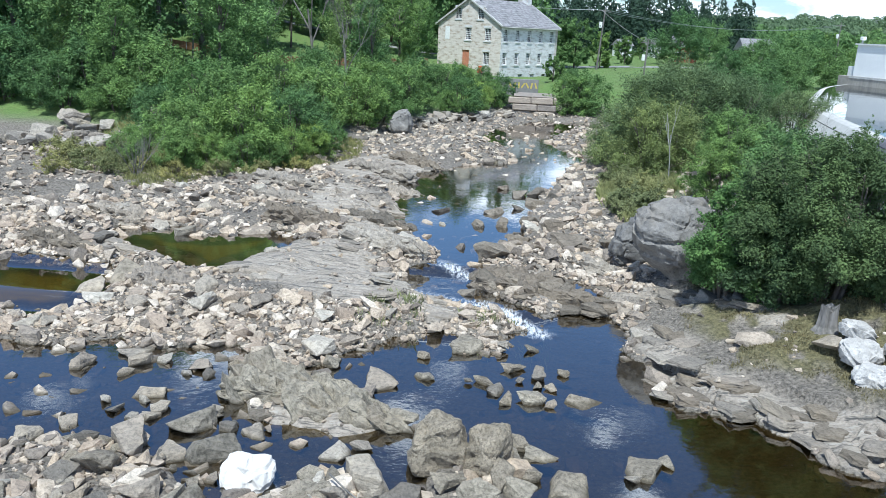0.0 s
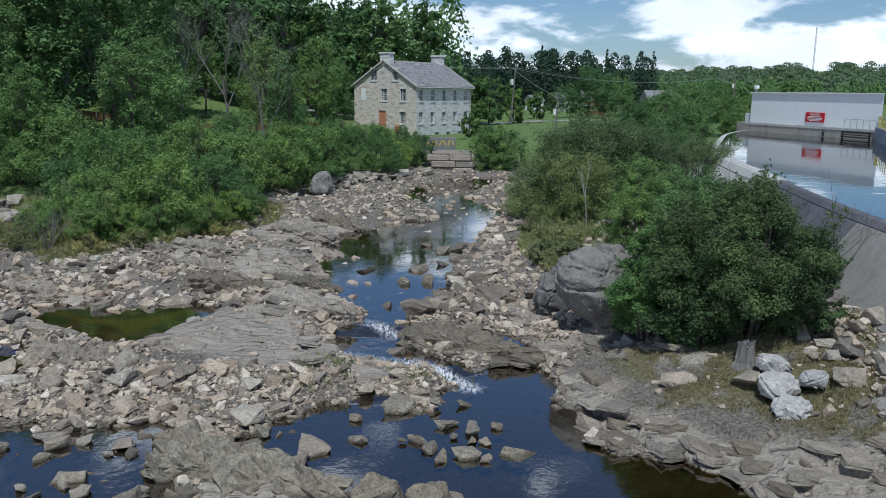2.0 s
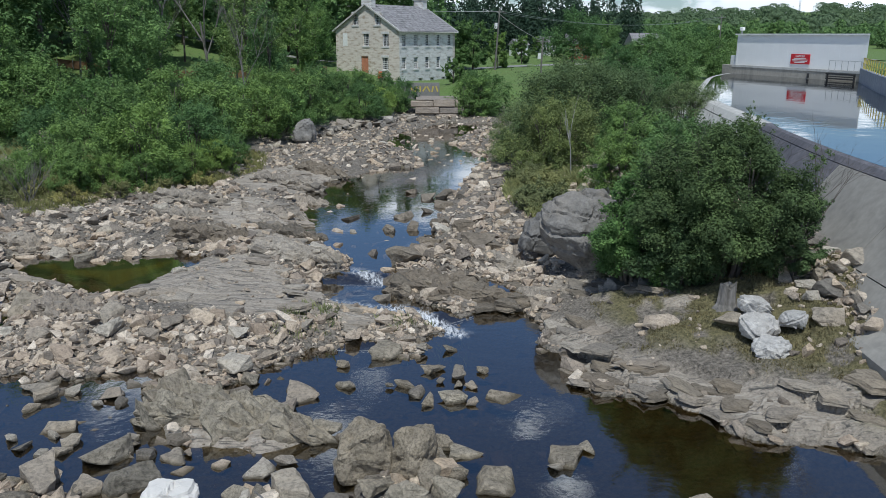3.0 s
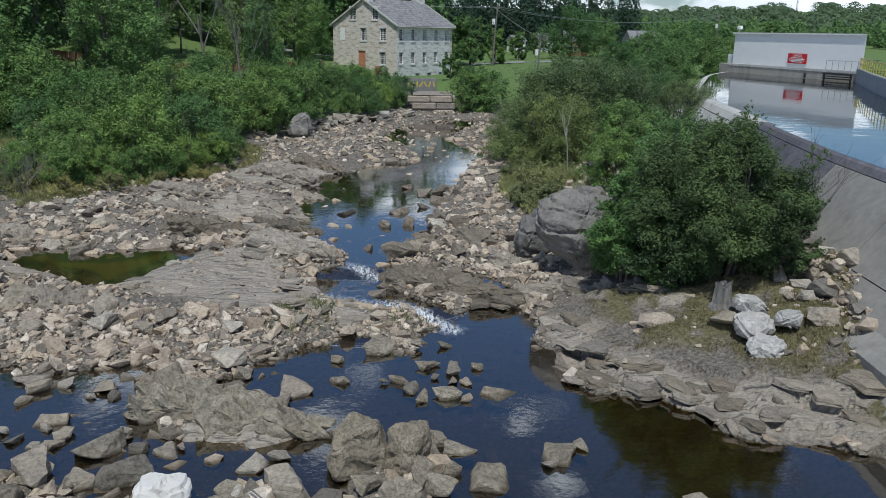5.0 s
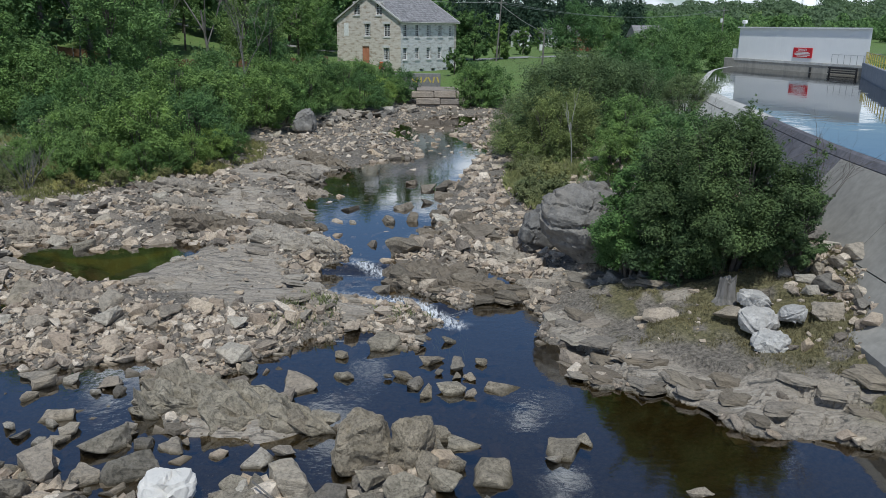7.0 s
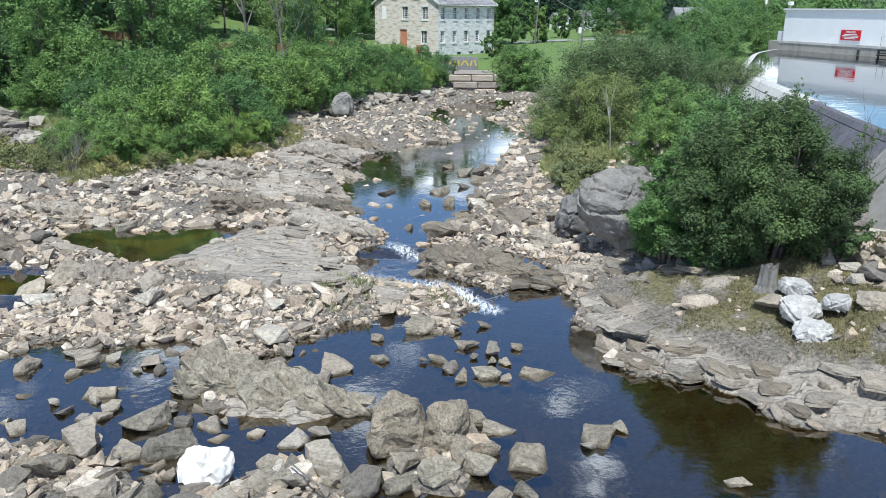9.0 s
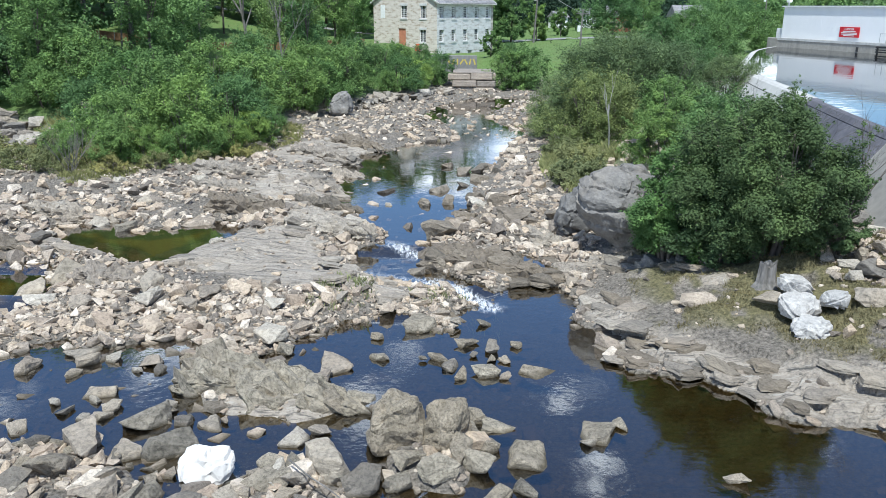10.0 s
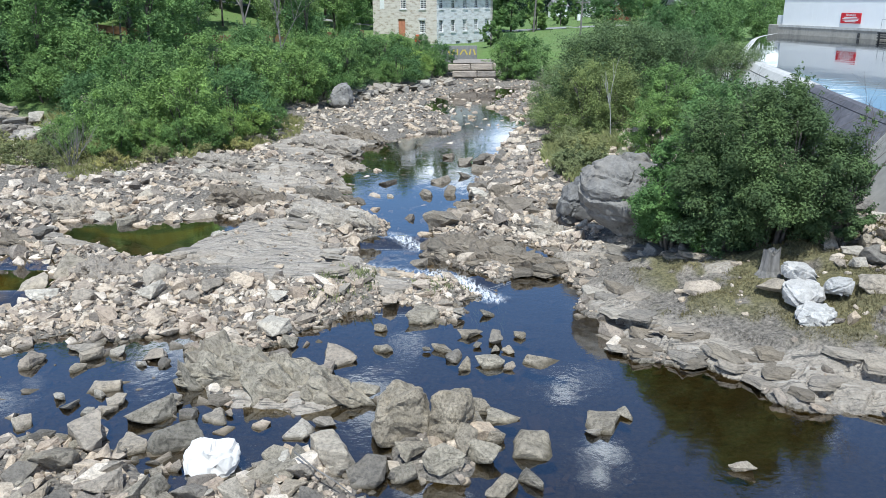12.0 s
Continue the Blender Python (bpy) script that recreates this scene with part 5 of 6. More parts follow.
for mx, my, ml, ms, mt in ((10.6, 23.6, 0.12, 1.05, 2.0), (10.4, 22.6, 0.1, 1.3, 0.5), (11.35, 22.6, 0.16, 0.95, 4.0), (10.35, 21.65, -0.08, 1.05, 5.6)):
    big_boulder(mx, my, ml, CHUNK, 50 + mx * 3 + my, "pale white-grey marble boulder in dry grass", ms * 0.9, mt, M_WHITE, 0.03, 0)
rock(9.75, 23.4, 0.9, "grey-brown boulder beside white marble ones", 8, M_RIPRAP, 0.9, 0.06)
big_boulder(-5.4, 15.4, 0.12, CHUNK, 3.0, "bright white quartz boulder at the water's edge", 1.08, 0.1, M_QUARTZ, 0.012, 0)

WEDGE = [(-2.9, -0.9, -0.9), (-2.7, 0.9, -0.9), (2.9, -0.15, -0.9), (2.8, 0.25, -0.9), (-2.9, -0.9, 0.2), (-2.7, 0.9, 0.2), (2.9, -0.15, 0.1), (2.8, 0.25, 0.1), (-2.5, -0.6, 0.75), (-2.2, 0.6, 0.85), (-0.6, -0.8, 0.7), (-0.4, 0.7, 0.8), (1.0, -0.5, 0.55), (1.2, 0.4, 0.5), (0.3, -1.1, -0.9), (-1.0, 1.2, -0.9), (0.3, -1.1, 0.1), (-1.0, 1.2, 0.1)]
ANGULAR = [rock_mesh(700 + i, 9 + i % 4, 0.75, 0.035, 1, 0.35) for i in range(10)]


def broken_ridge(x, y, lift, seed, label, size, turn, mat, blocks, dip=24, crag=0.2):
    """Bedrock ridge: a craggy core with upturned broken blocks along it."""
    r = np.random.default_rng(int(seed))
    base = Matrix.Translation((x, y, ground_z(x, y))) @ Matrix.Rotation(turn, 4, "Z")
    ridge = empty("rock_ridge", label, "rock", base)
    core = big_boulder(x, y, lift, WEDGE, seed, "", size, turn, mat, crag, 1, "ridge_core", parent=ridge)
    core.matrix_basis = Matrix.Translation((0, 0, lift)) @ Matrix.Scale(size, 4)
    for k in range(blocks):
        u = -2.5 + 5.0 * (k + r.random()) / blocks
        w = 1.0 - 0.55 * (u + 2.5) / 5.0
        v = r.uniform(-0.95, 0.95) * w
        me = ANGULAR[int(r.integers(0, 10))]
        key = (me.name, mat.name)
        if key not in TINTED:
            TINTED[key] = me.copy()
            TINTED[key].materials.append(mat)
        ob = new("ridge_block", TINTED[key])
        q = (0.55 + 0.75 * r.random()) * size * (0.55 + 0.6 * w)
        ob.matrix_basis = (Matrix.Translation((u * size, v * size, lift + size * (0.12 + 0.62 * w * (1 - 0.8 * abs(v) / w ** 0.5) * r.uniform(0.7, 1.0))))
                           @ Matrix.Rotation(r.normal(0, 0.3), 4, "Z") @ Matrix.Rotation(radians(dip) + r.normal(0, 0.2), 4, "Y") @ Matrix.Rotation(r.normal(0, 0.25), 4, "X")
                           @ Matrix.Diagonal((1.1 * q, 0.7 * q, 0.62 * q, 1)))
        ob.parent = ridge


broken_ridge(-4.75, 19.35, -0.34, 31, "craggy brown-grey bedrock ridge in the pool", 1.0, radians(-20), M_ROCK_DARK, 26, 30)
broken_ridge(-6.6, 20.3, -0.3, 33, "low craggy bedrock ridge by the stones", 0.55, radians(-50), M_ROCK_DARK, 9)
broken_ridge(1.4, 29.6, -0.36, 35, "dark jagged bedrock ridge beside the rapids", 0.98, radians(-24), M_SLAB_DARK, 44, 12)
broken_ridge(-0.4, 25.2, -0.25, 36, "dark broken ledge between two rapids", 0.42, radians(-45), M_SLAB_DARK, 12, 14)
broken_ridge(-5.3, 33.0, -0.12, 41, "layered grey ledge beside the channel", 0.75, radians(-22), M_SLAB, 30, 8)
for i, (lx, ly, lsize, lturn) in enumerate(((-6.3, 38.2, 0.75, -24), (-7.6, 42.0, 0.8, -18), (-6.2, 46.0, 0.7, -30), (-9.4, 36.6, 0.85, -14), (-11.5, 40.2, 0.7, -10), (-12.0, 26.6, 0.6, -16),
                                             (-18.4, 30.4, 0.6, -20), (-8.4, 50.5, 0.9, -22), (-12.8, 44.5, 0.8, -12), (-6.8, 55.0, 0.8, -30), (-17.8, 35.6, 0.8, -8), (3.6, 33.0, 0.6, -35))):
    broken_ridge(lx, ly, -0.12 * lsize - 0.1, 50 + i, "broken layered bedrock ledge among loose stones", lsize, radians(lturn), M_SLAB if i % 3 else M_SLAB_DARK, 16, 8, 0.22)
big_boulder(-1.3, 16.75, -0.15, BLOCK, 37.0, "blocky brown-grey rock split by a crack", 0.74, 0.3, M_ROCK_DARK, 0.08, 1)
big_boulder(-0.1, 16.75, -0.2, BLOCK, 39.0, "brown-grey blocky rock in the pool", 0.66, 1.1, M_ROCK_DARK, 0.08, 1)
for i, (x, y, w) in enumerate(((-0.29, 15.2, 0.95), (-0.91, 15.5, 0.8), (0.52, 15.8, 0.9), (0.4, 17.3, 0.7), (0.85, 16.7, 0.6), (0.15, 16.0, 0.7))):
    rock(x, y, w, "broken brown-grey block beside a split rock", i + 4, M_ROCK_DARK, tall=0.95, lift=0.1)


def scatter_rocks():
    r = np.random.default_rng(77)
    made = 0
    while made < 140:
        y = 14 + 72 * r.random() ** 1.6
        x = -4 - 0.6 * y + (21 + 0.6 * y) * r.random()
        d = float(river_zone(np.array([x]), np.array([y]))[0])
        if r.random() > d or x < -30:
            continue
        rock(x, y, 0.4 + 0.6 * r.random() ** 2 + 0.002 * y, "broken grey riverbed rock among smaller stones", int(r.integers(0, 16)), tall=0.7 + 0.4 * r.random())
        made += 1
    for k in range(60):
        x, y = -11.5 + 8.5 * r.random(), 13.3 + 4.0 * r.random()
        if signed(GRAVEL_BAR, np.array([x]), np.array([y]))[0] < 0.3:
            rock(x, y, 0.3 + 0.55 * r.random() ** 2, "tumbled grey rock on the stony bar", int(r.integers(0, 16)), M_ROCK_DARK if k % 3 == 0 else None, 0.75 + 0.4 * r.random(), 0.03, group="bar rocks")
    # broken blocks below the dam
    for k in range(28):
        x, y = 12.2 + 3.2 * r.random(), 20.5 + 13 * r.random()
        rock(x, y, 0.5 + 0.9 * r.random(), "pale broken block at the foot of the dam", int(r.integers(0, 16)), M_RIPRAP, 0.8, 0.05, group="riprap blocks", name="stone_block")
    # bank toe boulders under the left woods
    for k in range(40):
        t = k / 39
        x = -11.5 + 10.5 * t + r.normal(0, 0.7)
        y = 70 + 19 * t + r.normal(0, 0.8)
        rock(x, y, 0.8 + 0.9 * r.random(), "grey block along the foot of the wooded bank", int(r.integers(0, 16)), M_RIPRAP, 0.85, 0.1, group="bank blocks", name="stone_block")
    for k in range(46):
        rock(-36 + 11 * r.random(), 51 + 8 * r.random(), 0.9 + 1.1 * r.random(), "grey boulder heaped beside the bank shrubs", int(r.integers(0, 16)), M_RIPRAP, 0.85, 0.2, group="heaped boulders", name="stone_block")


scatter_rocks()


# ---- bedrock slabs, children of the ground ----
def slab_mesh(seed, mat):
    r = np.random.default_rng(seed)
    n = 11
    ang = (np.arange(n) + 0.8 * r.random(n)) * 6.283 / n
    rad = 0.62 + 0.5 * r.random(n)
    bm = bmesh.new()
    layers = 2
    rings = []
    for k in range(layers + 1):
        for rep in ((k,) if k in (0, layers) else (k, k)):
            grow = 1 + 0.05 * r.normal(size=n) - 0.05 * (layers - k) + 0.03 * (len(rings) % 2)
            rings.append([bm.verts.new((0.5 * math.cos(a) * q * g, 0.5 * math.sin(a) * q * g, -0.5 * k / layers + 0.03 * r.normal())) for a, q, g in zip(ang, rad, grow)])
    for a, b in zip(rings, rings[1:]):
        for i in range(n):
            bm.faces.new((a[i], b[i], b[(i + 1) % n], a[(i + 1) % n]))
    bm.faces.new(rings[0])
    me = bpy.data.meshes.new("rock_slab")
    bmesh.ops.recalc_face_normals(bm, faces=bm.faces[:])
    bm.to_mesh(me)
    bm.free()
    me.materials.append(mat)
    return me


def build_slabs():
    r = np.random.default_rng(55)
    kinds = [slab_mesh(900 + i, M_SLAB) for i in range(14)]
    brown = [slab_mesh(900 + i, M_SLAB_DARK) for i in range(14)]
    bank = [slab_mesh(900 + i, M_SLAB if i % 2 else M_SLAB_DARK) for i in range(14)]
    ground = bpy.data.objects["ground"]
    for zone, count, stock in zip(SLAB_ZONES, (44, 44, 44, 30, 14, 12, 4, 14), (kinds, bank, kinds, brown, kinds, bank, brown, kinds)):
        p = np.array(zone)
        lo, hi = p.min(0), p.max(0)
        made = 0
        while made < count:
            x, y = lo + (hi - lo) * r.random(2)
            if signed(zone, np.array([x]), np.array([y]))[0] > 0.1 or signed(SMOOTH_LEDGE, np.array([x]), np.array([y]))[0] < -0.3:
                continue
            strike = radians(-18 - 1.6 * np.clip(x + 6, 0, 16) + r.normal(0, 8) + (r.random() < 0.35) * r.normal(0, 40))
            ob = new("rock_slab", stock[made % len(stock)])
            ob.matrix_basis = (Matrix.Translation((x, y, ground_z(x, y) + 0.03 + 0.06 * r.random())) @ Matrix.Rotation(strike, 4, "Z")
                               @ Matrix.Rotation(radians(-3 + r.normal(0, 4)), 4, "X") @ Matrix.Rotation(radians(r.normal(0, 3)), 4, "Y")
                               @ Matrix.Diagonal((0.7 + 1.0 * r.random(), 0.5 + 0.8 * r.random(), 0.2 + 0.2 * r.random(), 1)))
            ob.parent = ground
            made += 1


# ---- trees ----
def leaf_cloud(centres, radii, count, size, r, flat=0.8):
    """Many small leaves, gathered round clump centres."""
    weight = radii ** 2 / (radii ** 2).sum()
    pick = r.choice(len(centres), count, p=weight)
    d = r.normal(size=(count, 3))
    d /= np.linalg.norm(d, axis=1)[:, None]
    pos = centres[pick] + d * [1, 1, flat] * (radii[pick] * (0.15 + 1.05 * r.random(count) ** 0.55))[:, None]
    nrm = 0.6 * d + r.normal(0, 0.28, (count, 3)) + [0, 0, 0.6]
    nrm /= np.linalg.norm(nrm, axis=1)[:, None]
    tan = np.cross(nrm, r.normal(size=(count, 3)))
    tan /= np.linalg.norm(tan, axis=1)[:, None]
    bit = np.cross(nrm, tan)
    s = (size * (0.6 + 0.8 * r.random(count)))[:, None]
    v = np.stack([pos - tan * s - bit * s * 0.4, pos + tan * s * 1.1 - bit * s * 0.1, pos + bit * s * 0.8], 1).reshape(-1, 3)
    return v, np.arange(count * 3).reshape(-1, 3)


def crown_clumps(height, width, low, top, lobes, per, r):
    """Lobes fill the outline unevenly, clumps gather round each lobe."""
    u = (np.arange(lobes) + r.random(lobes)) / lobes
    ang = np.arange(lobes) * 2.4 + r.normal(0, 0.5, lobes)
    zz = low + (0.9 - low) * u
    env = np.sin(np.pi * np.clip(u * 0.8 + 0.16, 0, 1)) ** 0.6 * (1 - (1 - top) * u)
    rad = env * width / 2 * (0.25 + 0.62 * r.random(lobes) ** 0.6)
    lobe = np.stack([np.cos(ang) * rad, np.sin(ang) * rad, zz * height], 1)
    lrad = width * (0.085 + 0.10 * r.random(lobes) ** 1.5) * (0.55 + 0.45 * env)
    d = r.normal(size=(lobes * per, 3))
    d /= np.linalg.norm(d, axis=1)[:, None]
    k = np.repeat(np.arange(lobes), per)
    cen = lobe[k] + d * [1, 1, 0.8] * lrad[k][:, None]
    crad = lrad[k] * (0.34 + 0.34 * r.random(lobes * per))
    # thin shoots that break the outline
    j = np.repeat(np.arange(lobes), 12)
    out = np.repeat(r.normal(size=(lobes * 3, 3)) * [1, 1, 0.6] + [0, 0, 0.7], 4, 0)
    out = out / np.linalg.norm(out, axis=1)[:, None] + np.repeat(lobe / np.linalg.norm(lobe, axis=1)[:, None] * 0.4, 12, 0)
    tips = lobe[j] + out * (lrad[j] * (0.75 + 0.28 * np.tile(np.arange(4), lobes * 3)))[:, None]
    return lobe, np.concatenate([cen, tips]), np.concatenate([crad, lrad[j] * np.tile([0.24, 0.2, 0.16, 0.11], lobes * 3)])


def make_tree(name, label, category, height, width, leaf, count, material, seed, bark=None, trunk=0.35, stems=1, low=0.25, lobes=14, per=9, group="", top=1.0):
    """A tapered trunk or several stems, limbs, and a crown of leaf clumps; stands at the origin."""
    r = np.random.default_rng(seed)
    thing = empty(name, label, category, group=group)
    lobe, cen, crad = crown_clumps(height, width, low, top, lobes, per, r)
    bm = bmesh.new()
    for s in range(stems):
        a = 6.283 * s / stems + r.random()
        many = stems > 1
        tip = Vector((math.cos(a) * width * 0.2 * many, math.sin(a) * width * 0.2 * many, height * (0.6 + 0.2 * r.random())))
        root = Vector((math.cos(a) * 0.3 * many, math.sin(a) * 0.3 * many, -0.4))
        mid = root.lerp(tip, 0.45) + Vector((r.normal(0, 0.02), r.normal(0, 0.02), 0)) * height
        tube(bm, root, mid, trunk / 2, trunk * 0.36)
        tube(bm, mid, tip, trunk * 0.36, trunk * 0.1)
        near = sorted(range(lobes), key=lambda i: (Vector(lobe[i]) - tip).length)
        for i in near[: 7 if not many else 3]:
            t = Vector(lobe[i])
            b = root.lerp(mid, 0.8) if t.z < mid.z else mid.lerp(tip, 0.6 * r.random())
            tube(bm, b, b.lerp(t, 0.55) + Vector((0, 0, 0.03 * height)), trunk * 0.18, trunk * 0.1, 5)
            tube(bm, b.lerp(t, 0.55) + Vector((0, 0, 0.03 * height)), t, trunk * 0.1, trunk * 0.04, 5)
    part("trunk", bm, bark or M_BARK, thing, smooth=True)
    v, f = leaf_cloud(cen, crad, count, leaf, r)
    v[:, 2] = np.maximum(v[:, 2], 0.05)
    link_mesh("crown", mesh_np("crown", v, f), material, thing)
    return thing


def place(ob, x, y, turn=0.0, size=1.0, sink=0.0):
    ob.matrix_basis = Matrix.Translation((x, y, ground_z(x, y) - sink)) @ Matrix.Rotation(turn, 4, "Z") @ Matrix.Scale(size, 4)
    return ob


def another(ob, x, y, turn, size, sink=0.0):
    return place(copy_thing(ob, Matrix()), x, y, turn, size, sink)


def bare_tree(name, label, category, height, seed, trunk, levels=4, spread_angle=0.6, stems=1, group="", bark=None, start=0.35):
    """Leafless tree of forking branches."""
    r = np.random.default_rng(seed)
    thing = empty(name, label, category, group=group)
    bm = bmesh.new()

    def grow(p, d, length, radius, level):
        bend = Vector(r.normal(0, 0.10, 3))
        q = p + d * length * 0.5 + bend * length * 0.3
        e = q + (d + bend).normalized() * length * 0.5
        sides = 6 if level > 2 else 4 if level > 1 else 3
        tube(bm, p, q, radius, radius * 0.8, sides)
        tube(bm, q, e, radius * 0.8, radius * 0.55, sides)
        if level <= 0:
            return
        for k in range(3 if level > 1 else 2):
            a = Vector(r.normal(0, 1, 3))
            nd = (d + a.normalized() * spread_angle + Vector((0, 0, 0.15))).normalized()
            grow(q.lerp(e, r.random()), nd, length * (0.55 + 0.2 * r.random()), radius * 0.5, level - 1)

    for s in range(stems):
        d = Vector((r.normal(0, 0.35) if stems > 1 else 0.02, r.normal(0, 0.35) if stems > 1 else 0, 1)).normalized()
        grow(Vector((r.normal(0, 0.2) if stems > 1 else 0, r.normal(0, 0.2) if stems > 1 else 0, -0.2)), d, height * (start + 0.05 * r.random()), trunk / 2, levels)
    part("trunk" if stems == 1 else "branchwork", bm, bark or M_DEAD, thing)
    return thing


def right_bushes():
    place(make_tree("alder_bush", "large dense dark green alder bush above the ledges", "bush", 5.7, 5.9, 0.042, 120000, M_LEAF_BUSH, 11, trunk=0.2, stems=8, low=0.10, lobes=40, per=10, top=0.85), 10.7, 26.6, 0.6)
    place(make_tree("alder_bush", "bright green alder bush spilling over a cracked boulder", "bush", 4.4, 3.9, 0.042, 56000, M_LEAF_LIGHT, 16, trunk=0.16, stems=6, low=0.08, lobes=26, per=9, top=0.9), 7.95, 28.3)
    place(make_tree("alder_bush", "dark alder bush at the foot of the dam", "bush", 3.6, 3.2, 0.042, 36000, M_LEAF_BUSH, 17, trunk=0.14, stems=6, low=0.06, lobes=18, per=9, top=0.8), 12.5, 26.0)
    place(make_tree("alder_bush", "dark low alder bush hanging over the ledges", "bush", 3.4, 4.0, 0.042, 36000, M_LEAF_BUSH, 18, trunk=0.14, stems=6, low=0.06, lobes=20, per=9, top=0.9), 9.1, 27.0)
    place(make_tree("alder_bush", "yellow-green alder bush behind a dark one", "bush", 5.0, 5.2, 0.05, 40000, M_LEAF_MID, 14, trunk=0.12, stems=6, low=0.1, lobes=24, per=9, top=0.85), 10.6, 32.5)
    a = make_tree("alder_bush", "broad grey-green alder bush beside the dry channel", "bush", 6.9, 9.8, 0.07, 46000, M_LEAF_GREY, 12, trunk=0.2, stems=7, low=0.05, lobes=40, per=10, top=0.85, group="channel alders")
    place(a, 11.3, 57.0)
    another(a, 8.9, 53.0, 1.9, 0.72)
    another(a, 7.9, 59.5, 0.4, 0.62)
    another(a, 19.5, 60.0, 2.6, 0.62)
    another(a, 14.6, 56.5, 4.2, 0.78)
    another(a, 16.2, 64.0, 5.5, 0.7)
    another(a, 12.6, 66.5, 3.0, 0.95)
    b = make_tree("alder_bush", "yellow-green alder bush below the dam", "bush", 5.2, 6.5, 0.065, 30000, M_LEAF_MID, 13, trunk=0.16, stems=6, low=0.06, lobes=18, per=9, top=0.8, group="dam alders")
    place(b, 12.6, 46.5, 0, 0.72)
    another(b, 10.4, 41.5, 2.2, 0.6)
    another(b, 13.8, 38.5, 4.0, 0.55)
    another(b, 15.2, 44.0, 1.0, 0.5)
    another(b, 16.0, 68.0, 5.0, 0.7)
    another(b, 18.5, 74.0, 0.5, 0.65)
    tuft = make_tree("grass_clump", "soft yellow-green grassy clump by the channel", "grass", 1.2, 2.4, 0.05, 6000, M_GRASS, 98, trunk=0.04, stems=6, low=0.05, lobes=14, per=7, group="channel grass clumps")
    place(tuft, 6.1, 43.2)
    for x, y, sz in ((6.8, 47.0, 1.0), (5.8, 41.2, 0.8), (7.4, 45.0, 1.05), (6.2, 49.5, 0.9), (7.2, 41.8, 0.9), (6.6, 38.6, 0.7), (7.6, 51.0, 0.8)):
        another(tuft, x, y, x * 7.0, sz)
    place(bare_tree("bare_branches", "dead grey twiggy branches rising from the bush", "dead branches", 6.0, 3, 0.10, 5, 0.75, 2, start=0.5, bark=M_BARK), 11.5, 27.2)
    place(bare_tree("birch_sapling", "crooked pale bare birch stem", "tree", 4.4, 8, 0.08, 2, 0.4, 1, start=0.7, bark=M_BIRCH), 9.2, 48.0)
    # cut stump beside the bush: flared foot, fluted sides, a split and ragged top
    bm = bmesh.new()
    n, rings = 26, []
    for k, (z, rad) in enumerate(((-0.3, 0.62), (0.0, 0.46), (0.14, 0.36), (0.4, 0.32), (0.7, 0.30), (0.95, 0.29))):
        ring = []
        for q in range(n):
            a = 6.283 * q / n
            flute = 1 + 0.10 * math.sin(5 * a + 0.6) + 0.06 * math.sin(11 * a + z) + 0.05 * noise.noise(Vector((math.cos(a) * 2, math.sin(a) * 2, z * 3)))
            cleft = 1 - 0.45 * math.exp(-((a - 4.6) / 0.22) ** 2) * min(1, max(0, z + 0.1) * 2)
            top = 0.16 * noise.noise(Vector((math.cos(a) * 1.6, math.sin(a) * 1.6, 4))) - 0.25 * math.exp(-((a - 4.6) / 0.3) ** 2) if k == 5 else 0
            ring.append(bm.verts.new((rad * flute * cleft * math.cos(a), 0.8 * rad * flute * cleft * math.sin(a), z + top)))
        rings.append(ring)
    rings.append([bm.verts.new((v.co.x * 0.55, v.co.y * 0.55, v.co.z - 0.16)) for v in rings[-1]])
    for lo, hi in zip(rings, rings[1:]):
        for q in range(n):
            bm.faces.new((lo[q], lo[(q + 1) % n], hi[(q + 1) % n], hi[q]))
    bm.faces.new(rings[-1])
    st = empty("tree_stump", "split weathered grey tree stump", "stump", Matrix.Translation((10.0, 24.4, ground_z(10.0, 24.4))) @ Matrix.Scale(0.84, 4))
    part("stump_wood", bm, M_DEAD, st)


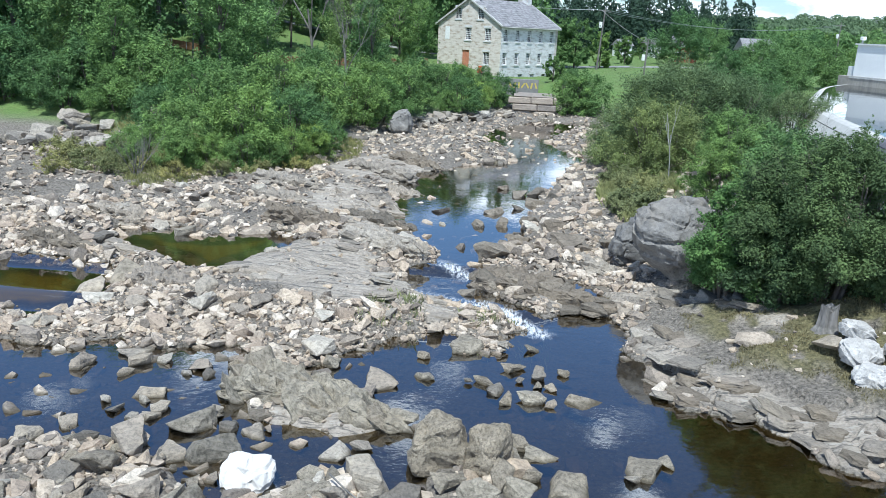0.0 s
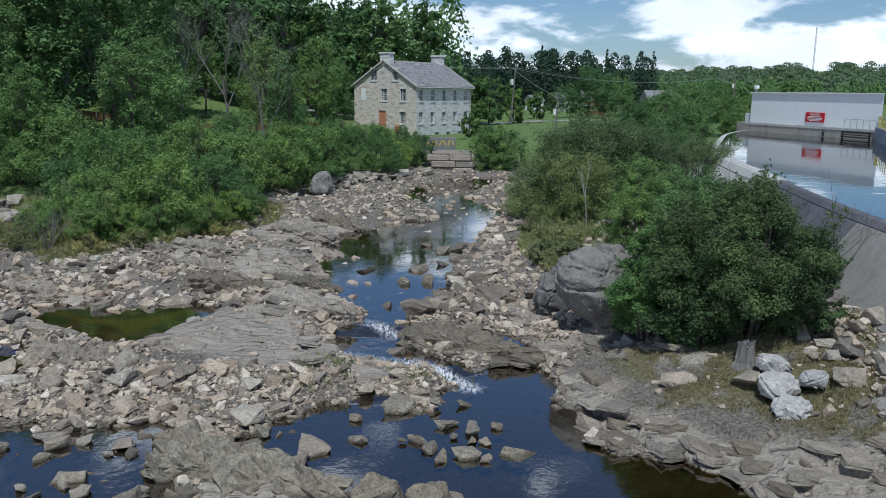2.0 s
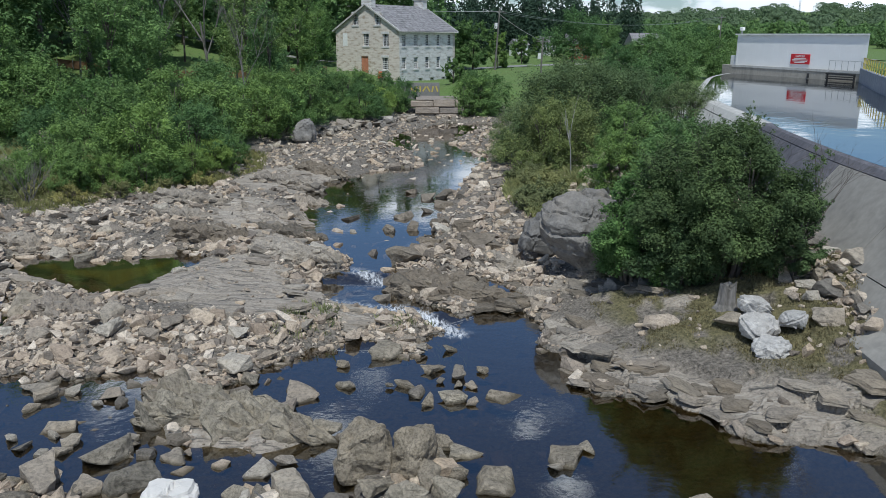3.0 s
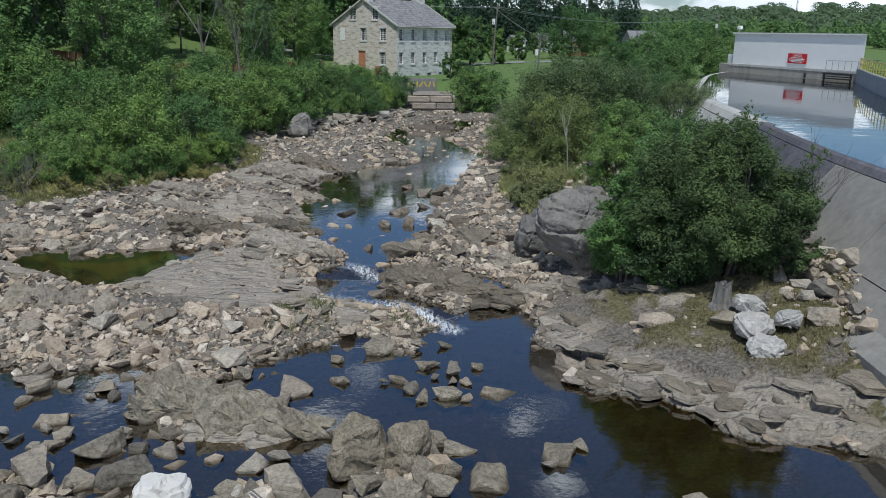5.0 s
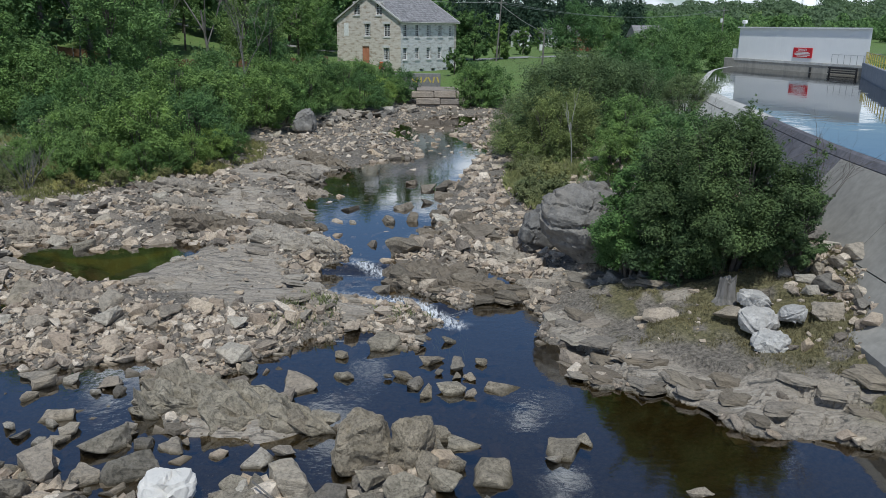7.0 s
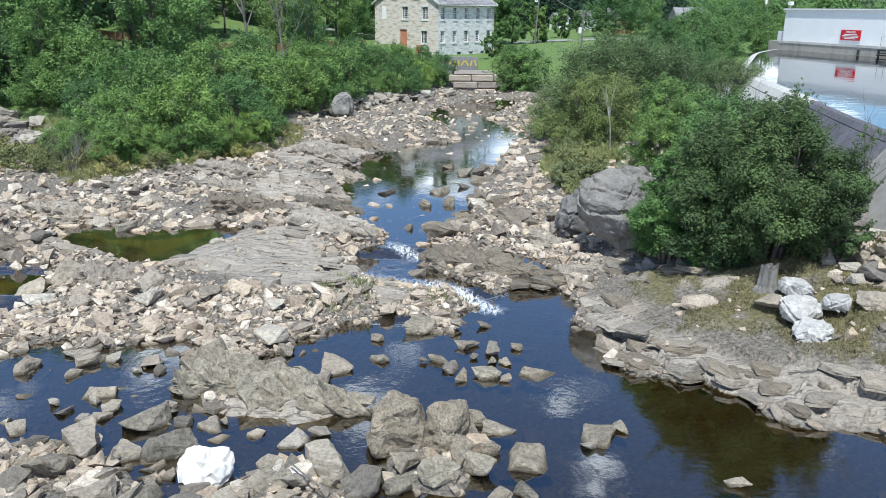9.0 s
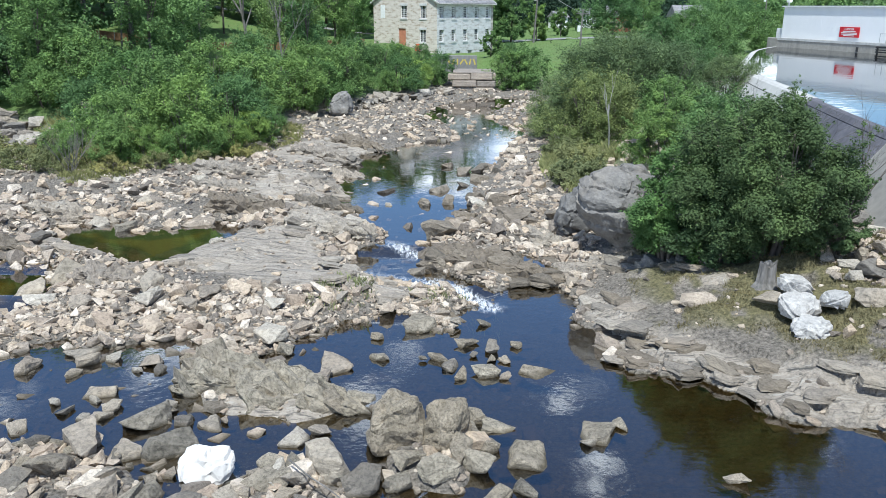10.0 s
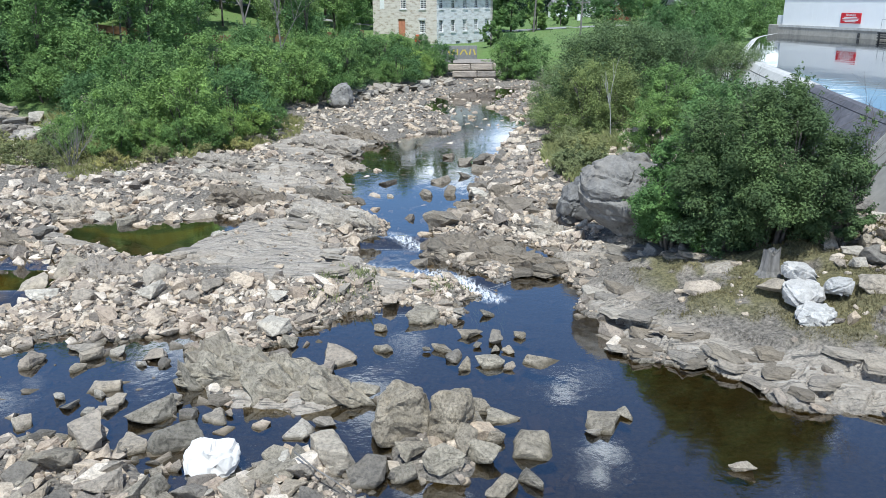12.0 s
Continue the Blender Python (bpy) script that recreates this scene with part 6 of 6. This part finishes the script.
def left_woods():
    r = np.random.default_rng(31)
    mats = (M_LEAF_MID, M_LEAF_LIGHT, M_LEAF_DARK)
    words = ("mid-green", "bright yellow-green", "dark green")
    shrubs = [make_tree("riverside_shrub", f"leafy {w} shrub on the river bank", "shrub", 4.5, 5.8, 0.075, 14500, m, 40 + i, trunk=0.12, stems=5, low=0.05, lobes=26, per=9, group="bank shrubs", top=0.85)
              for i, (m, w) in enumerate(zip(mats, words))]
    spots = [(-20.5, 47), (-17, 49.5), (-24, 52), (-15.2, 53.5), (-19.5, 53), (-30, 63), (-23, 57), (-15.5, 58), (-36, 65), (-28, 61), (-19, 62), (-16.5, 65),
             (-42, 64), (-37, 63.5), (-46, 63), (-48, 65), (-33, 64), (-14, 73), (-11, 76), (-18, 71), (-13, 80), (-9.5, 80), (-6, 85), (-11, 86), (-4.5, 90), (-7, 94), (-15, 88), (-10, 91.5), (-13.5, 93), (-8.5, 88.5), (-20, 80), (-26, 72), (-34, 68), (-42, 70),
             (-40, 64), (-44.5, 64.5), (-46, 62), (-39, 66), (-49, 64), (-44, 66), (5.9, 93.6), (7.8, 94.6), (6.5, 104), (-2.9, 93), (-2.2, 96.3), (-4.5, 103), (-7, 99), (-12, 99), (-15, 104), (-34, 62.8), (-38, 62.4), (-31.2, 60.8), (-42, 63.5), (-36, 61.5), (-13.5, 68.5), (-12.2, 71.5), (-15.5, 61.5)]
    for i, (x, y) in enumerate(spots):
        ob = shrubs[(i * 2 + i // 5) % 3] if i >= 3 else shrubs[i]
        turn, size = r.random() * 6.28, 0.8 + 0.45 * r.random()
        if y > 97.8:
            size *= 0.52
        elif y > 88 and x < 3:
            size *= 0.66
        if y > 78 and x < -9:
            size *= 0.72
        place(ob, x, y, turn, size) if i < 3 else another(ob, x, y, turn, size)
    for x, y, sz in ((-19.6, 45.3, 0.52), (-16.5, 47.5, 0.5), (-14.6, 50.5, 0.5), (-22, 46.2, 0.5), (-12.9, 55.5, 0.42), (-23.8, 47.8, 0.5), (-18.2, 46.2, 0.48), (-13.4, 52.8, 0.5), (-15.4, 49.0, 0.45), (-11.2, 77.5, 0.5), (-7.2, 83.0, 0.5), (-4.0, 88.0, 0.45)):
        another(shrubs[1], x, y, r.random() * 6.28, sz)
    tmats = (M_LEAF_MID, M_LEAF_DARK, M_LEAF_LIGHT, M_LEAF_MID, M_LEAF_YELLOW)
    twords = ("mid-green", "dark green", "light green", "fresh green", "yellow-green")
    trees = [make_tree("broadleaf_tree", f"tall {w} broadleaf tree on the wooded bank", "tree", 18, 10.5, 0.15, 14500, m, 60 + i, trunk=0.5, low=0.2, lobes=28, per=9, group="wooded bank trees", top=0.75)
             for i, (m, w) in enumerate(zip(tmats, twords))]
    back = [make_tree("hill_tree", f"tall {w} tree on the slope behind", "tree", 18, 10.5, 0.3, 6000, M_LEAF_DARK, 68 + i, trunk=0.5, low=0.15, lobes=20, per=8, group="slope trees", top=0.75) for i, w in enumerate(("dark", "deep green"))]
    b = 0
    k = 0
    for y, step, size0, x1 in ((65, 5.5, 0.62, -24), (76, 5.5, 0.78, -27), (88, 6.5, 0.95, -33), (101, 7.5, 1.05, -37), (114, 7, 1.1, -42), (133, 8, 1.15, -16), (146, 7, 1.2, -6), (160, 7, 1.3, 4)):
        x = -0.66 * y
        while x < x1:
            ob = trees[k % 5]
            if y > 110:
                px, py, turn, size = x + r.normal(0, 1.2), y + r.normal(0, 2), r.random() * 6.28, size0 * (0.82 + 0.35 * r.random())
                place(back[b], px, py, turn, size) if b < 2 else another(back[b % 2], px, py, turn, size)
                b += 1
                x += step * (0.75 + 0.4 * r.random())
                continue
            px, py, turn, size = x + r.normal(0, 1.2), y + r.normal(0, 2), r.random() * 6.28, size0 * (0.82 + 0.35 * r.random()) * (1.45 if x < -34 else 1.0)
            place(trees[k], px, py, turn, size) if k < 5 else another(trees[(3, 1, 0)[k % 3]] if x < -34 else ob, px, py, turn, size)
            k += 1
            x += step * (0.75 + 0.4 * r.random())
    another(trees[0], -15.5, 84, 1.0, 0.55)
    another(trees[4], -19.0, 90, 2.0, 0.72)
    another(trees[0], -15.0, 100, 3.0, 0.72)
    another(trees[2], -13.8, 109, 4.0, 0.6)
    another(trees[3], -36, 108, 5.0, 0.9)
    another(trees[1], -33, 116, 2.5, 0.62)
    another(trees[1], -28.5, 121, 1.5, 0.58)
    another(trees[0], -38, 113, 3.5, 0.7)
    another(trees[2], -24.5, 112, 0.7, 0.5)
    for i, (x, y, h, tr) in enumerate(((-24.5, 96, 19, 0.5), (-22, 102, 17, 0.4), (-29, 93, 17, 0.35), (-15.2, 69, 11, 0.22), (-33, 80, 15, 0.3), (-20.5, 92, 14, 0.3))):
        place(bare_tree("bare_tree", "leafless grey dead tree among green woods", "tree", h, 70 + i, tr * 0.8, 6 if i < 3 else 5, 0.62, group="dead trees", start=0.40), x, y, r.random() * 6.28)
    weed = make_tree("weed_clump", "low yellow-brown weedy clump on the stony bank", "weeds", 1.3, 2.6, 0.05, 5000, M_WEED, 97, trunk=0.04, stems=6, low=0.05, lobes=14, per=7, group="bank weeds")
    place(weed, -24.8, 44.6)
    for x, y, sz in ((-22.8, 43.8, 0.8), (-26.6, 46.2, 1.1), (-19.2, 43.6, 0.7), (-28.6, 47.6, 1.0), (-24.0, 46.4, 1.1), (-17.2, 44.8, 0.7), (-15.2, 46.4, 0.65), (-26.4, 43.2, 0.7), (-20.8, 44.8, 0.9), (-13.6, 49.0, 0.7)):
        another(weed, x, y, r.random() * 6.28, sz)
    place(bare_tree("dead_shrub", "small leafless grey dead shrub", "shrub", 2.6, 90, 0.05, 3, 0.35, 9, start=0.55), -21.6, 43.6)


def mid_trees():
    r = np.random.default_rng(41)
    park = make_tree("maple_tree", "dense dark round maple on the lawn", "tree", 9.5, 8.5, 0.17, 14000, M_LEAF_DARK, 81, trunk=0.4, low=0.12, lobes=20, per=8, group="lawn trees")
    place(park, 9.6, 150)
    another(park, 6.5, 158, 1.0, 0.8)
    willow = make_tree("willow_tree", "broad grey-green willow by the road", "tree", 12, 14, 0.19, 17000, M_LEAF_MID, 82, trunk=0.6, low=0.08, lobes=26, per=8, group="roadside trees")
    place(willow, 34.5, 186)
    for x, y, s in ((44, 200, 0.8), (48, 165, 0.62), (29, 118, 0.45), (33.5, 120, 0.58), (39, 124, 0.62), (46, 127, 0.55), (35.5, 114, 0.42), (54, 135, 0.6), (26, 112, 0.3), (40, 150, 0.5), (60, 180, 0.7), (64, 140, 0.55), (27.5, 101, 0.42), (31, 106, 0.5), (25, 97, 0.34), (34.5, 110, 0.55), (29.5, 99, 0.36)):
        another(willow, x, y, r.random() * 6.28, s)
    small = make_tree("lawn_tree", "small light green tree near the road", "tree", 7, 5, 0.17, 8000, M_LEAF_LIGHT, 83, trunk=0.25, low=0.1, lobes=14, per=8, group="roadside trees")
    place(small, 15, 158)
    for x, y, s in ((22, 178, 0.9), (30, 212, 0.8), (24.5, 206, 0.7), (27, 150, 0.5), (30, 140, 0.5), (20, 108, 0.45), (23, 104, 0.5), (17, 101, 0.5), (14, 98, 0.45), (62, 200, 1.2), (75, 210, 1.3), (95, 220, 1.4), (4.4, 109.5, 0.5), (5.2, 107.5, 0.42)):
        another(small, x, y, r.random() * 6.28, s)


def far_woods(name, label, spots, height, width, leaf, per, material, seed, cone=False):
    r = np.random.default_rng(seed)
    xs, ys = spots[:, 0], spots[:, 1]
    z = land(xs, ys)[0]
    vs = []
    for x, y, g in zip(xs, ys, z):
        h, w = height * (0.7 + 0.6 * r.random()), width * (0.7 + 0.6 * r.random())
        u = r.random(per) ** (0.8 if not cone else 1.3)
        prof = (1 - u) * 0.95 + 0.08 if cone else np.sin(np.pi * np.clip(u * 0.85 + 0.13, 0, 1)) ** 0.6
        a = r.random(per) * 6.283
        rad = prof * w / 2 * (0.55 + 0.45 * r.random(per)) * (1 + 0.3 * np.sin(3 * a + 9 * u + x))
        pos = np.stack([x + np.cos(a) * rad, y + np.sin(a) * rad, g + h * (0.08 + 0.92 * u)], 1)
        nrm = np.stack([np.cos(a), np.sin(a), 0.7 + 0 * a], 1) + r.normal(0, 0.45, (per, 3))
        nrm /= np.linalg.norm(nrm, axis=1)[:, None]
        tan = np.cross(nrm, r.normal(size=(per, 3)))
        tan /= np.linalg.norm(tan, axis=1)[:, None]
        bit = np.cross(nrm, tan)
        s = (leaf * (0.6 + 0.8 * r.random(per)))[:, None]
        vs.append(np.stack([pos - tan * s, pos - bit * s * 0.7, pos + tan * s, pos + bit * s * 0.7], 1).reshape(-1, 3))
    v = np.concatenate(vs)
    tagged(link_mesh(name, mesh_np(name, v, np.arange(len(v)).reshape(-1, 4)), material), label, "woods", kind="stuff")


def fan(n, y0, y1, left, right, seed):
    """Scattered spots between two lines of sight and two distances."""
    r = np.random.default_rng(seed)
    y = y0 + (y1 - y0) * r.random(n)
    return np.stack([y * (left + (right - left) * r.random(n)), y], 1)


right_bushes()
left_woods()
mid_trees()
far_woods("pine_wood", "dark pine wood behind the village road", fan(110, 235, 285, -0.06, 0.26, 1), 14.0, 8, 0.36, 520, M_NEEDLE, 1)
far_woods("spruce_wood", "dark spruces standing over the pine wood", fan(16, 250, 290, -0.05, 0.27, 11), 15.5, 6.5, 0.36, 360, M_NEEDLE, 12, True)
far_woods("far_forest", "dark mixed forest below the hill", fan(150, 300, 380, 0.16, 0.75, 2), 8.0, 10, 0.5, 400, M_LEAF_DARK, 2)
far_woods("hill_forest", "light green forest covering the distant hill", fan(420, 480, 900, -0.15, 0.85, 3), 8.0, 17, 0.85, 300, M_LEAF_HAZED, 3)
far_woods("hillside_wood", "dark wood on the rise behind the mill", fan(90, 170, 235, -0.62, 0.02, 4), 20, 10, 0.5, 380, M_LEAF_DARK, 4)


# ---- grass, road, poles, far houses ----
def grass_tufts(name, label, spots, height, material, seed, blades=9):
    r = np.random.default_rng(seed)
    z = land(spots[:, 0], spots[:, 1])[0]
    n = len(spots) * blades
    base = np.repeat(np.column_stack([spots, z]), blades, 0) + np.column_stack([r.normal(0, 0.10, (n, 2)), np.zeros(n) - 0.03])
    a = r.random(n) * 6.283
    h = height * (0.5 + 0.9 * r.random(n))
    w = 0.008 + 0.012 * r.random(n)
    lean = np.stack([np.cos(a), np.sin(a)], 1) * (h * 0.8 * r.random(n))[:, None]
    sx, sy = -np.sin(a) * w, np.cos(a) * w
    p0 = base + np.column_stack([sx, sy, np.zeros(n)])
    p1 = base - np.column_stack([sx, sy, np.zeros(n)])
    mid = base + np.column_stack([lean * 0.35, h * 0.6])
    p2 = mid - np.column_stack([sx, sy, np.zeros(n)]) * 0.8
    p3 = base + np.column_stack([lean, h])
    v = np.stack([p0, p1, p2, p3], 1).reshape(-1, 3)
    tagged(link_mesh(name, mesh_np(name, v, np.arange(n * 4).reshape(-1, 4)), material), label, "grass", kind="stuff")


def zone_spots(n, box_, test, seed):
    r = np.random.default_rng(seed)
    x = box_[0] + (box_[2] - box_[0]) * r.random(n)
    y = box_[1] + (box_[3] - box_[1]) * r.random(n)
    k = test(x, y)
    return np.column_stack([x[k], y[k]])


grass_tufts("tall_grass", "tall yellow-green grass at the channel's edge", zone_spots(2400, (4.6, 40, 9.5, 56), lambda x, y: (-signed(RIGHT_BANK, x, y) > -0.2) & (fbm(x * 0.7, y * 0.7, 2) > -0.1), 5), 0.5, M_GRASS, 5)
grass_tufts("bank_grass", "coarse weedy grass in front of the shrubs", zone_spots(5200, (-30, 40, -10, 62), lambda x, y: (signed(UPLAND, x, y) < 1.2) & (signed(UPLAND, x, y) > -4), 6), 0.3, M_WEED, 6, 12)
grass_tufts("dry_grass", "short dry grass and moss between ledges", zone_spots(11000, (5, 18.5, 14.5, 29), lambda x, y: (land(x, y)[2] > 0.3) & (fbm(x * 1.3, y * 1.3, 2) > 0.0), 7), 0.075, M_DRY_GRASS, 7, 8)
grass_tufts("ledge_weeds", "small green weeds in the rock cracks", zone_spots(160, (-5, 23.5, 1.5, 27), lambda x, y: fbm(x * 0.9, y * 0.9, 2) > 0.05, 8), 0.22, M_GRASS, 8, 10)


def build_road():
    line = curve_points([(-60, 150), (-20, 148), (4, 152), (12, 156), (26, 171), (60, 190), (120, 210)], 4)
    bm = bmesh.new()
    rows = [[bm.verts.new((x, y + o, ground_z(x, y + o) + 0.07)) for o in (-2.8, 0, 2.8)] for x, y in line]
    for a, b in zip(rows, rows[1:]):
        for k in range(2):
            bm.faces.new((a[k], b[k], b[k + 1], a[k + 1]))
    tagged(part("road", bm, M_ROAD), "pale grey village road beyond the lawn", "road", kind="structure")


build_road()


def utility_pole(x, y, h, lean):
    pole = empty("utility_pole", "grey wooden utility pole with a transformer", "pole", Matrix.Translation((x, y, ground_z(x, y))) @ Matrix.Rotation(lean, 4, "Y"), "utility poles")
    part("post", tube(bmesh.new(), (0, 0, -0.3), (0, 0, h), 0.17, 0.12, 8), M_DEAD, pole)
    part("crossarm", boxed(-1.1, -0.06, h - 0.7, 1.1, 0.06, h - 0.58), M_DEAD, pole)
    tr = part("transformer", tube(bmesh.new(), (-0.45, 0, h - 3.6), (-0.45, 0, h - 2.6), 0.28, 0.28, 10), M_WHITE_PAINT, pole, "pale grey transformer can")
    part("bracket", boxed(-0.2, -0.05, h - 3.2, 0, 0.05, h - 3.0), M_STEEL, tr)
    return Vector((x, y, ground_z(x, y) + h - 0.55))


def cable(a, b, sag):
    bm = bmesh.new()
    pts = [a.lerp(b, t / 12) - Vector((0, 0, sag * 4 * (t / 12) * (1 - t / 12))) for t in range(13)]
    for p, q in zip(pts, pts[1:]):
        tube(bm, p, q, 0.025, 0.025, 4)
    tagged(part("power_line", bm, M_STEEL), "thin sagging power line between poles", "cable", group="power lines")


tops = [utility_pole(13.7, 150, 10.8, 0.06), utility_pole(21, 142, 6.0, 0.03), utility_pole(75, 205, 11, 0.0), utility_pole(-34, 146, 10.5, 0.0)]
for off in (-0.9, 0.9):
    d = Vector((off, 0, 0))
    cable(tops[0] + d, tops[2] + d, 2.2)
    cable(tops[3] + d, tops[0] + d, 1.4)
cable(tops[0], tops[1], 0.4)


def far_house(x, y, w, d, h, turn, wall, label):
    house = empty("house", label, "house", Matrix.Translation((x, y, ground_z(x, y))) @ Matrix.Rotation(turn, 4, "Z"), "village houses")
    part("wall", boxed(0, 0, -0.3, w, d, h), wall, house)
    bm = bmesh.new()
    v = [bm.verts.new(p) for p in ((-0.4, -0.4, h), (w + 0.4, -0.4, h), (w + 0.4, d / 2, h + d * 0.42), (-0.4, d / 2, h + d * 0.42), (-0.4, d + 0.4, h), (w + 0.4, d + 0.4, h))]
    bm.faces.new((v[0], v[1], v[2], v[3]))
    bm.faces.new((v[3], v[2], v[5], v[4]))
    bm.faces.new((v[0], v[3], v[4]))
    bm.faces.new((v[1], v[5], v[2]))
    bm.faces.new((v[0], v[4], v[5], v[1]))
    part("roof", bm, M_SHINGLE, house)
    for k in range(3):
        win = part("window", boxed(0.8 + k * (w - 2.6) / 2, -0.05, 1.0, 1.8 + k * (w - 2.6) / 2, -0.003, 2.3), M_WHITE_PAINT, house)
        part("pane", boxed(0.9 + k * (w - 2.6) / 2, -0.07, 1.1, 1.7 + k * (w - 2.6) / 2, -0.052, 2.2), M_GLASS_DARK, win)


far_house(27, 228, 3.6, 4, 2.8, 0.5, M_WHITE_PAINT, "small white gabled house beyond the road")
far_house(34, 232, 4.5, 4.5, 3.4, 0.2, M_WHITE_PAINT, "white house with a grey roof among trees")
far_house(37, 208, 6, 6, 3.6, -0.2, M_BRICK, "small red brick house beside the road")
far_house(54, 206, 8, 7, 3.6, 0.1, M_BRICK, "brown house half hidden by trees")


def build_mast():
    mast = empty("radio_mast", "tall thin lattice radio mast on the hill", "mast", Matrix.Translation((368, 800, ground_z(368, 800))))
    bm = bmesh.new()
    for k in range(3):
        a = 2.1 * k
        tube(bm, (0.8 * math.cos(a), 0.8 * math.sin(a), 0), (0.5 * math.cos(a), 0.5 * math.sin(a), 44), 0.16, 0.12, 4)
    for z in range(0, 44, 3):
        tube(bm, (0.8, 0, z), (-0.4, 0.6, z + 3), 0.08, 0.08, 3)
        tube(bm, (-0.4, 0.6, z), (-0.4, -0.6, z + 3), 0.08, 0.08, 3)
    part("lattice", bm, M_STEEL, mast)


build_mast()


def build_fence():
    fence = empty("barrier_fence", "orange plastic barrier fence behind the shrubs", "fence")
    line = curve_points([(-46, 102), (-34, 104), (-22, 108), (-13, 115)], 2.0)
    for (x0, y0), (x1, y1) in zip(line, line[1:]):
        z0, z1 = ground_z(x0, y0), ground_z(x1, y1)
        part("post", tube(bmesh.new(), (x0, y0, z0 - 0.2), (x0, y0, z0 + 1.25), 0.04, 0.04, 6), M_STEEL, fence)
        d = Vector((x1 - x0, y1 - y0, 0)).normalized() * 0.06
        w = Vector((-d.y, d.x, 0)) * 0.25
        bm = bmesh.new()
        rows = [[bm.verts.new((px + e * d.x + q * w.x, py + e * d.y + q * w.y, pz + h)) for q, h in ((-1, 0.1), (1, 0.1), (1, 1.0), (0, 1.05), (-1, 1.0))] for px, py, pz, e in ((x0, y0, z0, 1), (x1, y1, z1, -1))]
        for k in range(5):
            bm.faces.new((rows[0][k], rows[0][(k + 1) % 5], rows[1][(k + 1) % 5], rows[1][k]))
        bm.faces.new(rows[0])
        bm.faces.new(rows[1][::-1])
        part("mesh_panel", bm, M_ORANGE, fence)


build_fence()


def build_drum():
    drum = empty("traffic_drum", "orange-red plastic traffic drum beside the mill", "traffic drum", Matrix.Translation((-5.55, 113.6, ground_z(-5.55, 113.6))))
    part("foot", tube(bmesh.new(), (0, 0, -0.1), (0, 0, 0.1), 0.42, 0.42, 14), M_DARK, drum)
    part("body", tube(bmesh.new(), (0, 0, 0.1), (0, 0, 1.0), 0.34, 0.27, 14), M_RED_ORANGE, drum)
    for z in (0.35, 0.65):
        part("band", tube(bmesh.new(), (0, 0, z), (0, 0, z + 0.12), 0.345 - 0.075 * z, 0.335 - 0.075 * z, 14), M_WHITE_PAINT, drum)


build_drum()


def build_driftwood():
    bm = bmesh.new()
    pts = [(-3.5, 15.1, 0.62), (-3.0, 14.6, 0.55), (-2.5, 14.2, 0.5), (-2.1, 13.85, 0.42)]
    for k, (a, b) in enumerate(zip(pts, pts[1:])):
        tube(bm, a, b, 0.022 - 0.004 * k, 0.018 - 0.004 * k, 7)
    tagged(part("driftwood", bm, M_DEAD, smooth=True), "thin pale driftwood branch on the rocks", "branch")


build_driftwood()
build_slabs()
